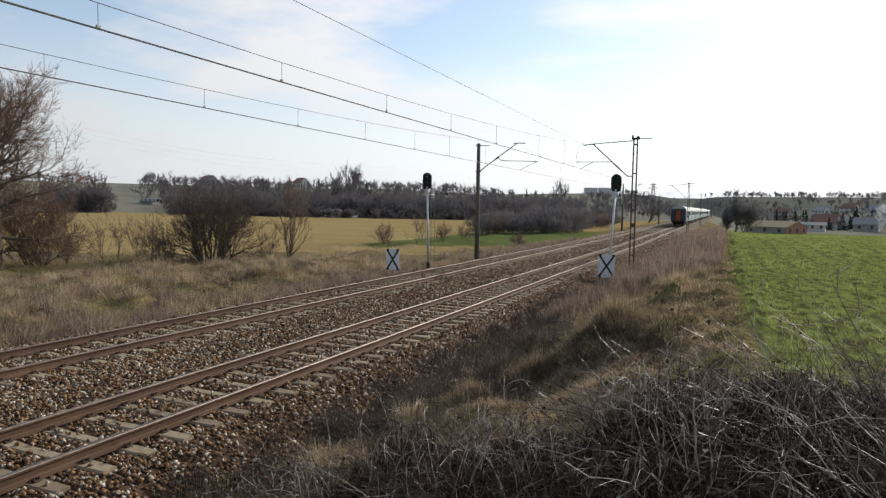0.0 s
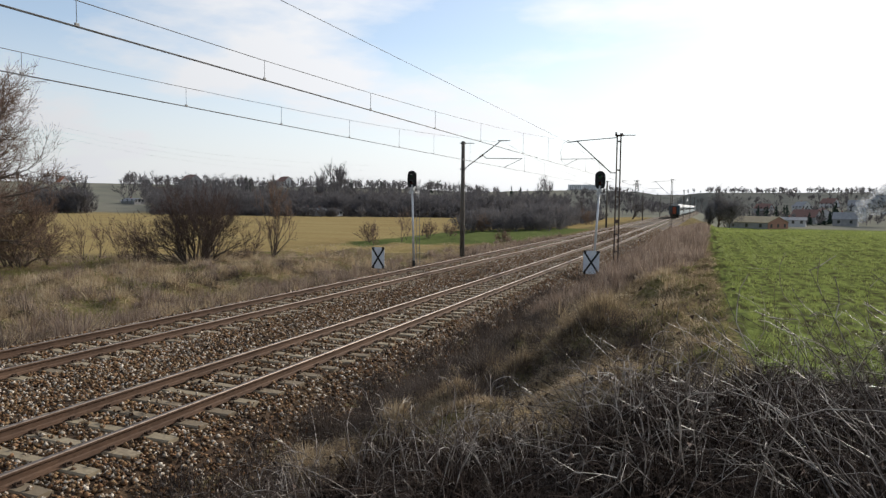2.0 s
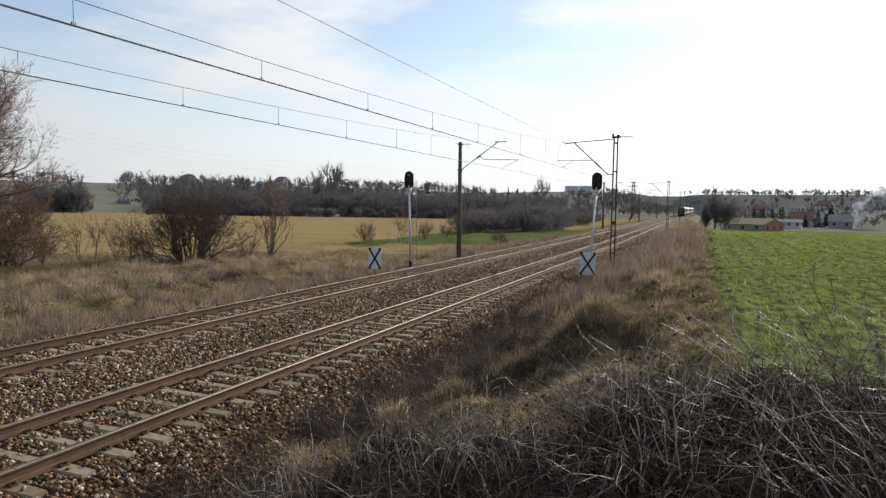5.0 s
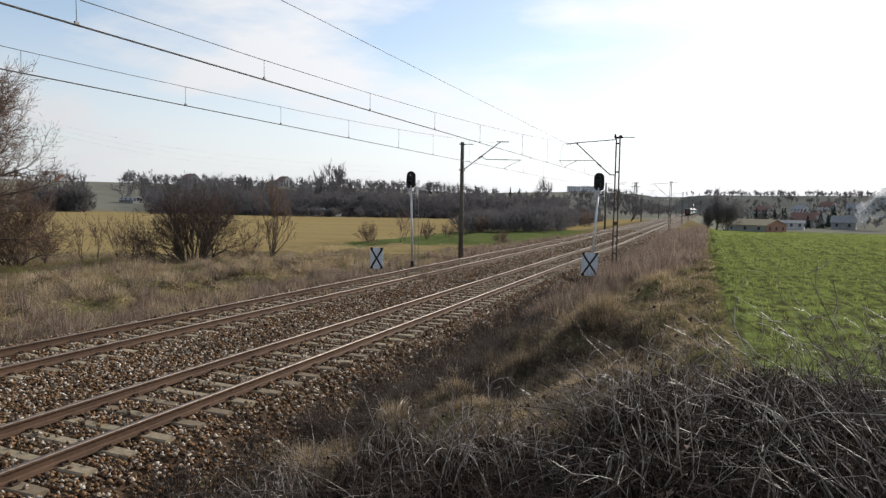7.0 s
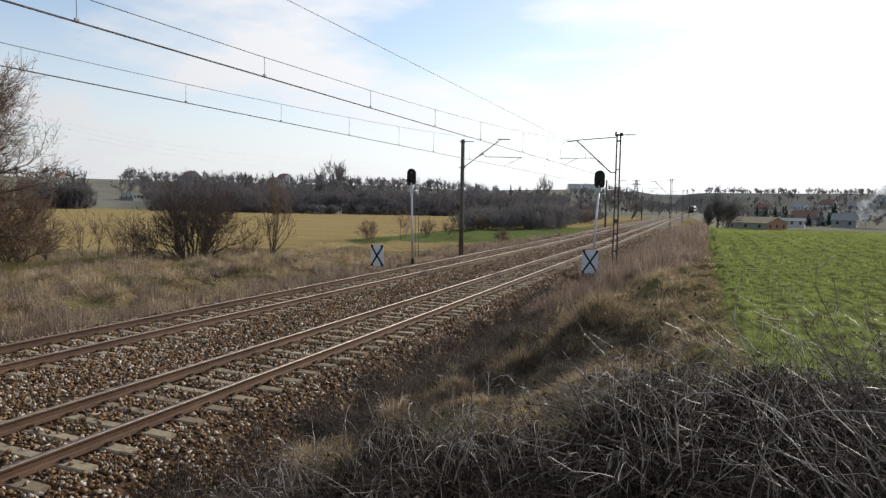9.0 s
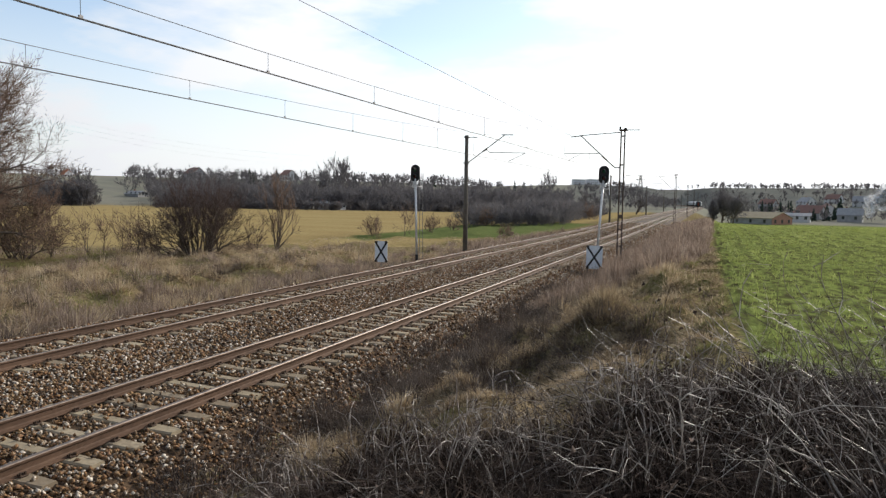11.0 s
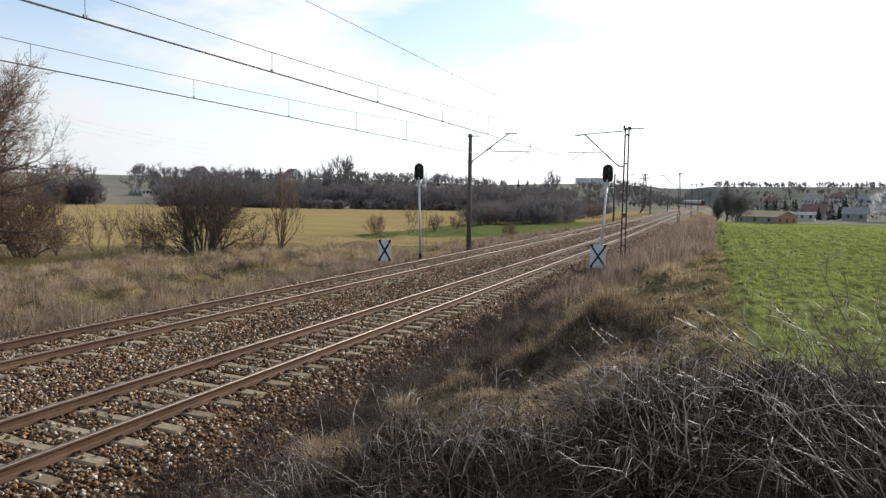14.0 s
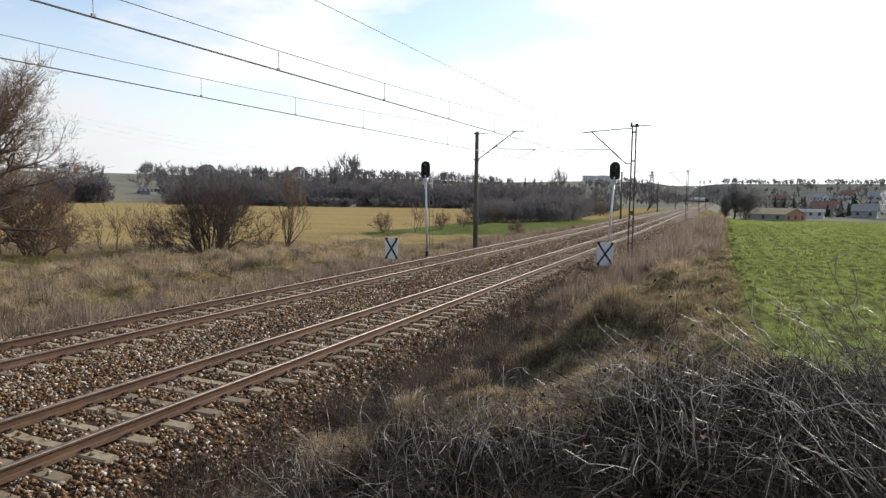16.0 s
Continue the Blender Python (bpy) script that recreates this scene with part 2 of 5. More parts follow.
# ---- ground ----
def ground_material():
    """Dry verge grass, stubble on one side, green young crop on the other; the borders wander."""
    m = bpy.data.materials.new("open_ground")
    m.use_nodes = True
    n, l = m.node_tree.nodes, m.node_tree.links
    b = n["Principled BSDF"]
    b.inputs["Roughness"].default_value = 1.0
    b.inputs["Specular IOR Level"].default_value = 0.0
    geo, sep = n.new("ShaderNodeNewGeometry"), n.new("ShaderNodeSeparateXYZ")
    l.new(geo.outputs["Position"], sep.inputs[0])

    def noise_of(scale, detail=5, axes=(1, 1, 1)):
        mp, ns = n.new("ShaderNodeMapping"), n.new("ShaderNodeTexNoise")
        mp.inputs["Scale"].default_value = axes
        ns.inputs["Scale"].default_value, ns.inputs["Detail"].default_value = scale, detail
        l.new(geo.outputs["Position"], mp.inputs["Vector"])
        l.new(mp.outputs["Vector"], ns.inputs["Vector"])
        return ns.outputs["Fac"]

    def ramp_of(fac, cols, a=0.3, z=0.7):
        r = n.new("ShaderNodeValToRGB")
        e = r.color_ramp.elements
        while len(e) < len(cols):
            e.new(0.5)
        for i, c in enumerate(cols):
            e[i].position, e[i].color = a + (z - a) * i / (len(cols) - 1), (*c, 1)
        l.new(fac, r.inputs["Fac"])
        return r.outputs["Color"]

    def calc(op, a, c, d=None):
        k = n.new("ShaderNodeMath")
        k.operation = op
        for i, q in enumerate((a, c, d)):
            if q is None:
                continue
            if isinstance(q, (int, float)):
                k.inputs[i].default_value = q
            else:
                l.new(q, k.inputs[i])
        return k.outputs[0]

    def soft(val, a, z):
        k = n.new("ShaderNodeMapRange")
        k.interpolation_type = "SMOOTHSTEP"
        k.inputs["From Min"].default_value, k.inputs["From Max"].default_value = a, z
        l.new(val, k.inputs["Value"])
        return k.outputs["Result"]

    def mix(fac, a, c):
        k = n.new("ShaderNodeMix")
        k.data_type = "RGBA"
        l.new(fac, k.inputs["Factor"])
        l.new(a, k.inputs["A"])
        l.new(c, k.inputs["B"])
        return k.outputs["Result"]

    x, y = sep.outputs["X"], sep.outputs["Y"]
    wob = calc("MULTIPLY", calc("SUBTRACT", noise_of(0.9, 4), 0.5), 1.6)
    xw = calc("ADD", x, wob)
    fine, mid, big = noise_of(9, 6), noise_of(1.3, 5), noise_of(0.12, 4)
    verge = mix(soft(mid, 0.42, 0.62), ramp_of(fine, [(0.08, 0.057, 0.034), (0.20, 0.15, 0.09), (0.33, 0.255, 0.155)]),
                ramp_of(fine, [(0.08, 0.078, 0.028), (0.18, 0.155, 0.068), (0.29, 0.24, 0.13)]))
    stubble = mix(soft(noise_of(0.045, 4, (1, 2.2, 1)), 0.4, 0.62), ramp_of(fine, [(0.25, 0.182, 0.080), (0.38, 0.285, 0.135)]),
                  ramp_of(noise_of(2.0, 5), [(0.26, 0.205, 0.085), (0.42, 0.325, 0.165)]))
    green = ramp_of(mid, [(0.10, 0.125, 0.045), (0.14, 0.165, 0.062)])
    rows = noise_of(1.0, 4, (4.5, 0.09, 1))
    soil = ramp_of(calc("ADD", calc("MULTIPLY", rows, 0.6), calc("MULTIPLY", fine, 0.4)), [(0.085, 0.085, 0.036), (0.165, 0.20, 0.058), (0.26, 0.30, 0.09)], 0.40, 0.58)
    # far ground paled and greyed: the haze of distance is put into its colour
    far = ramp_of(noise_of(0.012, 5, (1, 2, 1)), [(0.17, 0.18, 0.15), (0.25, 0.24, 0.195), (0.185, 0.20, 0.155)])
    # depth away from the viewer, in the direction in which the meadow stretches
    dep = calc("ADD", calc("MULTIPLY", x, -0.38), calc("MULTIPLY", y, 0.925))
    dep = calc("ADD", dep, calc("MULTIPLY", wob, 2.0))
    col = verge
    leftside = soft(calc("MULTIPLY", xw, -1.0), 13.0, 16.0)
    col = mix(calc("MULTIPLY", soft(dep, 50, 55), leftside), col, stubble)
    gl = calc("MULTIPLY", soft(dep, 62, 66), soft(calc("ADD", calc("MULTIPLY", dep, 0.07), xw), -26.5, -25.0))
    gl = calc("MULTIPLY", gl, calc("MULTIPLY", soft(calc("MULTIPLY", dep, -1.0), -118, -112), soft(calc("MULTIPLY", xw, -1.0), 11.5, 13.0)))
    col = mix(gl, col, green)
    bare = ramp_of(noise_of(3.5, 5, (1.4, 0.6, 1)), [(0.075, 0.07, 0.034), (0.135, 0.155, 0.05), (0.20, 0.24, 0.07)], 0.38, 0.62)
    soil = mix(soft(y, 46, 64), bare, soil)
    # the crop's edge bows out a little near the thicket
    edge = calc("ADD", calc("DIVIDE", 5.5, calc("MAXIMUM", y, 5.0)), 7.87)
    col = mix(soft(calc("SUBTRACT", calc("ADD", x, calc("MULTIPLY", wob, 0.3)), edge), -0.1, 0.12), col, soil)
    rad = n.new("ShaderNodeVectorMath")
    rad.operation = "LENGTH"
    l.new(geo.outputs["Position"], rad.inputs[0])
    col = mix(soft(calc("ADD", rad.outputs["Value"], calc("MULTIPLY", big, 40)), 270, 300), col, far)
    # darker brown floor of the wood, so no pale ground shows between trees
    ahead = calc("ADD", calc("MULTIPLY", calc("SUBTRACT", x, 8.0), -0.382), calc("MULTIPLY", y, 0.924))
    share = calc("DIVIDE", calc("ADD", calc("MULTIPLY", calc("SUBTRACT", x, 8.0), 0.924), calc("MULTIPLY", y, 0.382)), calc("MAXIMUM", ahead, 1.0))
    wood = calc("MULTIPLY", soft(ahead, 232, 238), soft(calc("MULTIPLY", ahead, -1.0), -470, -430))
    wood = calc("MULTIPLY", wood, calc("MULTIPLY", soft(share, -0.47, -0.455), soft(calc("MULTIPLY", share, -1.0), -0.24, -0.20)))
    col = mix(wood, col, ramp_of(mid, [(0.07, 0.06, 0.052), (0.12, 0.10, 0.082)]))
    # grey tint painted on the right hillside, for hazy woods there
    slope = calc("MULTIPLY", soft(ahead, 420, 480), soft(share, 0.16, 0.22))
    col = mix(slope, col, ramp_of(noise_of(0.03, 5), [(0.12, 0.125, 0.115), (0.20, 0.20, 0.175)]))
    l.new(col, b.inputs["Base Color"])
    bp = n.new("ShaderNodeBump")
    bp.inputs["Strength"].default_value, bp.inputs["Distance"].default_value = 0.9, 0.06
    l.new(calc("ADD", calc("ADD", fine, mid), calc("MULTIPLY", rows, 1.6)), bp.inputs["Height"])
    l.new(bp.outputs["Normal"], b.inputs["Normal"])
    return m


def graded(stops):
    """Coordinates with a step of its own in each stretch."""
    out = []
    for (a, s), (c, _) in zip(stops[:-1], stops[1:]):
        out += list(np.arange(a, c, s))
    return np.array(out + [stops[-1][0]], float)


def build_ground():
    xs = graded([(-3200, 150), (-700, 40), (-240, 12), (-60, 2.5), (-14, 0.5), (-6, 2.0), (0, 0.3), (12, 0.8), (40, 6), (160, 30), (700, 150), (3200, 1)])
    ys = graded([(-400, 60), (-40, 4), (-4, 0.3), (24, 0.8), (70, 3), (180, 12), (500, 40), (1400, 150), (4200, 1)])
    X, Y = np.meshgrid(xs, ys)
    v = np.stack([X, Y, ground_z(X, Y)], -1).reshape(-1, 3)
    w = len(xs)
    i = (np.arange(len(ys) - 1)[:, None] * w + np.arange(w - 1)[None]).ravel()
    tri = np.concatenate([np.stack([i, i + 1, i + w + 1], 1), np.stack([i, i + w + 1, i + w], 1)])
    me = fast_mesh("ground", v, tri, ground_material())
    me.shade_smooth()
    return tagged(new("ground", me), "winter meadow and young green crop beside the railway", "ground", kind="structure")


ground = build_ground()

# ---- railway ----
TRACKS = (0.0, -TRACK_GAP)
RAIL_Y = [-40, -10, 0, 10, 20, 40, 60, 90] + list(range(105, 990, 15))


def build_ballast():
    """The stone bed under both tracks, with sloping shoulders."""
    prof = [(-8.4, -1.05), (-7.0, -0.40), (-6.35, -0.235), (-5.6, -0.215), (-3.6, -0.215), (-2.3, -0.17), (-1.0, -0.215), (0.9, -0.215), (1.55, -0.24), (2.3, -0.62), (2.9, -0.95)]
    ys = graded([(-40, 5), (0, 0.5), (40, 4), (120, 15), (990, 1)])
    rs = np.random.RandomState(5)
    v, f, n = [], [], len(prof)
    for y in ys:
        for x, z in prof:
            v.append((x + float(bend(y)) + rs.uniform(-0.06, 0.06), y, z + rs.uniform(-0.015, 0.015)))
    for j in range(len(ys) - 1):
        for i in range(n - 1):
            a = j * n + i
            f.append((a, a + 1, a + n + 1, a + n))
    ob = new("ballast_bed", mesh_of("ballast_bed", v, f, M["ballast"], True))
    return tagged(ob, "brown crushed stone bed under the tracks", "ballast", kind="structure")


build_ballast()
# foot, web and head of a rail, about 17 cm high
RAIL = [(-0.075, -0.172), (0.075, -0.172), (0.075, -0.160), (0.018, -0.142), (0.009, -0.125), (0.009, -0.05), (0.034, -0.038), (0.036, -0.012), (0.026, 0.0), (-0.026, 0.0), (-0.036, -0.012), (-0.034, -0.038), (-0.009, -0.05), (-0.009, -0.125), (-0.018, -0.142), (-0.075, -0.160)]


def build_rail(x0):
    v, f, n = [], [], len(RAIL)
    for y in RAIL_Y:
        for x, z in RAIL:
            v.append((x0 + float(bend(y)) + x, y, z))
    for j in range(len(RAIL_Y) - 1):
        for i in range(n):
            a, c = j * n + i, j * n + (i + 1) % n
            f.append((a, c, c + n, a + n))
    me = mesh_of("rail", v, f, [M["rail_side"], M["rail_top"]])
    me.polygons.foreach_set("material_index", [1 if k % n in (7, 8, 9) else 0 for k in range(len(f))])
    return me


def sleeper_mesh():
    """A concrete sleeper, raised under both rails and lower in the middle."""
    sec = [(-1.3, 0.11), (-1.27, 0.12), (-0.95, 0.13), (-0.55, 0.13), (-0.35, 0.11), (0.35, 0.11), (0.55, 0.13), (0.95, 0.13), (1.27, 0.12), (1.3, 0.11)]
    v, f = [], []
    for x, w in sec:
        top = -0.171 if abs(x) < 1.0 and abs(x) > 0.5 else -0.178 if abs(x) < 0.5 else -0.168
        for dy, z in ((-w, -0.36), (-w + 0.012, top - 0.02), (-w + 0.035, top), (w - 0.035, top), (w - 0.012, top - 0.02), (w, -0.36)):
            v.append((x, dy, z))
    for j in range(len(sec) - 1):
        for i in range(5):
            a = j * 6 + i
            f.append((a, a + 6, a + 7, a + 1))
    f += [tuple(range(6)), tuple(range(len(v) - 6, len(v)))[::-1]]
    return mesh_of("sleeper", v, f, M["concrete"])


def clip_mesh():
    bm = bmesh.new()
    box(bm, (-0.05, -0.05, -0.168), (0.04, 0.05, -0.15), 0.008)
    tube(bm, (0.0, -0.03, -0.15), (0.0, -0.03, -0.115), 0.014, sides=6)
    tube(bm, (0.0, 0.03, -0.15), (0.0, 0.03, -0.12), 0.014, sides=6)
    tube(bm, (-0.03, -0.045, -0.14), (-0.03, 0.045, -0.14), 0.012, sides=5)
    me = bpy.data.meshes.new("rail_clip")
    bm.to_mesh(me)
    bm.free()
    me.materials.append(M["clip"])
    return me


def build_tracks():
    sl, cl = sleeper_mesh(), clip_mesh()
    rs = np.random.RandomState(11)
    sv = np.array([v.co[:] for v in sl.vertices])
    polys = [tuple(p.vertices) for p in sl.polygons]
    for k, tx in enumerate(TRACKS):
        tr = thing("railway_track", pose(0, 0, 0), "straight railway track with rusty steel rails on concrete sleepers", "railway track", "parallel railway tracks")
        for s in (-1, 1):
            part("rail", build_rail(tx + s * 0.7525), None, tr, "rust-brown steel rail with polished top")
        y, i, farv, farf = 4.70 - 0.6 * 8, 0, [], []
        while y < 420:
            j = rs.uniform(-0.018, 0.018)
            bx = tx + float(bend(y))
            if y < 84:
                ob = part("sleeper", sl, None, tr, m=pose(bx + rs.uniform(-0.02, 0.02), y + j, 0, 0, 0, rs.uniform(-0.5, 0.5)))
                if y < 32:
                    for rx in (-0.7525, 0.7525):
                        for s in (-1, 1):
                            part("rail_clip", cl, None, ob, m=pose(rx + s * 0.105, 0, 0, 0, 0, 0 if s > 0 else 180))
            else:
                o = len(farv)
                farv += [(a + bx, c + y + j, z) for a, c, z in sv]
                farf += [tuple(q + o for q in p) for p in polys]
            y += 0.6
        ob = part("far_sleepers", mesh_of("far_sleepers", farv, farf, M["concrete"]), None, tr)
        ob["kind"] = "stuff"


build_tracks()


# ---- overhead line ----
def mast_mesh_concrete():
    bm = bmesh.new()
    tube(bm, (0, 0, -1.2), (0, 0, 7.25), 0.17, 0.115, 12)
    return bm


def build_mast_left(y):
    """A spun concrete mast whose cantilever reaches over the farther track."""
    x = -7.2 + float(bend(y))
    t = thing("catenary_mast", pose(x, y, 0), "grey concrete catenary mast with a tubular steel cantilever beside the track", "catenary mast", "catenary masts")
    part("mast", mast_mesh_concrete(), M["mast"], t, smooth=True)
    bm = bmesh.new()
    tube(bm, (0.1, 0, 5.45), (2.55, 0.25, 7.25), 0.032)
    part("cantilever_tube", bm, M["steel"], t)
    bm = bmesh.new()
    tube(bm, (2.3, 0.25, 7.24), (3.1, 0.25, 7.22), 0.03)
    tube(bm, (-0.05, 0, 7.12), (0.75, 0.05, 7.10), 0.022)
    part("top_bracket", bm, M["steel"], t)
    bm = bmesh.new()
    chain(bm, [(1.3, 0.15, 6.32), (1.5, 0.3, 6.13), (3.9, 0.4, 6.06)], 0.022)
    chain(bm, [(3.85, 0.4, 6.05), (2.9, 0.4, 5.62), (2.75, 0.4, 5.52)], 0.014)
    part("registration_arm", bm, M["steel"], t)
    bm = bmesh.new()
    for k in range(4):
        tube(bm, (1.12 + k * 0.07, 0.12, 6.19 + k * 0.052), (1.15 + k * 0.07, 0.12, 6.21 + k * 0.052), 0.07, sides=10)
    part("insulator", bm, M["insulator"], t)
    bm = bmesh.new()
    for z in (5.4, 7.08):
        box(bm, (-0.17, -0.17, z), (0.17, 0.17, z + 0.07), 0.01)
    part("clamp", bm, M["steel"], t)
    return t


def build_mast_right(y):
    """A slim two-legged steel mast whose cantilever reaches over the nearer track."""
    x = 2.75 + float(bend(y))
    t = thing("lattice_mast", pose(x, y, 0), "slim rust-brown two-legged steel catenary mast with cantilever", "catenary mast", "catenary masts")
    for s in (-1, 1):
        bm = bmesh.new()
        v = [(s * 0.125, 0, -0.8), (s * 0.105, 0, 7.3)]
        for (a, b) in ((v[0], v[1]),):
            m = Matrix.Translation((Vector(a) + Vector(b)) / 2) @ (Vector(b) - Vector(a)).to_track_quat("Z", "Y").to_matrix().to_4x4()
            box(bm, (-0.017, -0.04, -4.05), (0.017, 0.04, 4.05), 0.006, m)
        part("leg", bm, M["rust"], t)
    for k, z in enumerate((0.3, 1.35, 2.05, 3.6, 5.2, 6.9)):
        h = 0.22 if k == 2 else 0.08
        bm = bmesh.new()
        box(bm, (-0.135, -0.045, z), (0.135, 0.045, z + h), 0.003)
        part("batten_plate", bm, M["rust"], t)
    bm = bmesh.new()
    box(bm, (-0.22, -0.1, 7.24), (0.25, 0.1, 7.34), 0.01)
    box(bm, (-0.22, -0.05, 7.34), (-0.12, 0.05, 7.5), 0.01)
    box(bm, (0.05, -0.06, 7.34), (0.22, 0.06, 7.42), 0.01)
    tube(bm, (0.2, 0, 7.3), (0.95, 0, 7.28), 0.025)
    part("top_plate", bm, M["rust"], t)
    bm = bmesh.new()
    tube(bm, (-0.1, 0, 5.08), (-0.42, 0.03, 5.08), 0.03)
    tube(bm, (-0.42, 0.03, 5.08), (-2.55, 0.25, 7.05), 0.034)
    part("cantilever_tube", bm, M["steel"], t)
    bm = bmesh.new()
    tube(bm, (-0.15, 0, 7.17), (-2.6, 0.25, 7.06), 0.026)
    tube(bm, (-2.4, 0.25, 7.06), (-3.15, 0.28, 7.0), 0.032)
    part("tie_bar", bm, M["steel"], t)
    bm = bmesh.new()
    tube(bm, (-1.35, 0.12, 5.95), (-3.6, 0.3, 5.98), 0.018)
    chain(bm, [(-2.5, 0.3, 5.96), (-3.0, 0.3, 5.72), (-3.3, 0.3, 5.53)], 0.014)
    part("registration_arm", bm, M["steel"], t)
    bm = bmesh.new()
    for k in range(4):
        tube(bm, (-0.95 - k * 0.075, 0.09, 5.57 + k * 0.069), (-0.98 - k * 0.075, 0.09, 5.6 + k * 0.069), 0.06, sides=10)
    part("insulator", bm, M["insulator"], t)
    return t


MAST_Y = [-27.5, 39.7, 106.9, 174.1, 241.3, 308.5, 375.7]
for my in MAST_Y:
    build_mast_left(my)
    build_mast_right(my)


def build_contact_line(x0, droppers, zmid):
    """Contact wire with its sagging carrier wire and droppers."""
    t = thing("overhead_line", pose(0, 0, 0), "dark overhead contact wire hung by droppers from a carrier wire", "overhead wire", "overhead lines")
    for dx in (-0.022, 0.022):
        part("contact_wire", wire_mesh("contact_wire", [(x0 + dx + float(bend(y)), y, 5.50) for y in np.arange(-27.5, 376, 13.44)], 0.009, M["wire"]), None, t)
    line = []
    for a, c in zip(MAST_Y[:-1], MAST_Y[1:]):
        h, mid = (c - a) / 2, (a + c) / 2

        def sag(y):
            return zmid + (7.1 - zmid) * ((y - mid) / h) ** 2
        ys = np.linspace(a, c, 17)
        line += [(x0 + float(bend(y)), y, sag(y)) for y in ys[:-1]]
        for d in droppers:
            y = a + d
            if y < c and y < 210:
                bd = bmesh.new()
                tube(bd, (x0 + float(bend(y)), y, 5.5), (x0 + float(bend(y)), y, sag(y)), 0.006, sides=4)
                box(bd, (x0 + float(bend(y)) - 0.015, y - 0.03, 5.49), (x0 + float(bend(y)) + 0.015, y + 0.03, 5.55))
                part("dropper", bd, M["wire"], t)
    part("carrier_wire", wire_mesh("carrier_wire", line, 0.0075, M["wire"]), None, t)
    return t


build_contact_line(-0.28, [6, 12, 18, 23, 28.5, 33.97, 38.06, 42.36, 46.6, 51.0, 57, 62], 5.86)
build_contact_line(-4.42, [5, 11, 17, 23, 30, 36.0, 40.22, 44.14, 48.2, 52.3, 56.0, 61], 5.92)


def build_feeder():
    t = thing("feeder_wire", pose(0, 0, 0), "thin dark feeder wire ending in a hanging jumper loop", "overhead wire", "overhead lines")
    part("wire", wire_mesh("wire", [(-0.3, y, 7.22 - 0.008 * (y - 11)) for y in np.linspace(-27, 39.7, 15)], 0.007, M["wire"]), None, t)
    part("jumper", wire_mesh("jumper", [(-0.3, 39.7, 7.1), (-0.45, 39.2, 6.9), (-0.55, 38.8, 6.3), (-0.5, 38.9, 5.8), (-0.28, 39.3, 5.5)], 0.01, M["wire"]), None, t)


build_feeder()


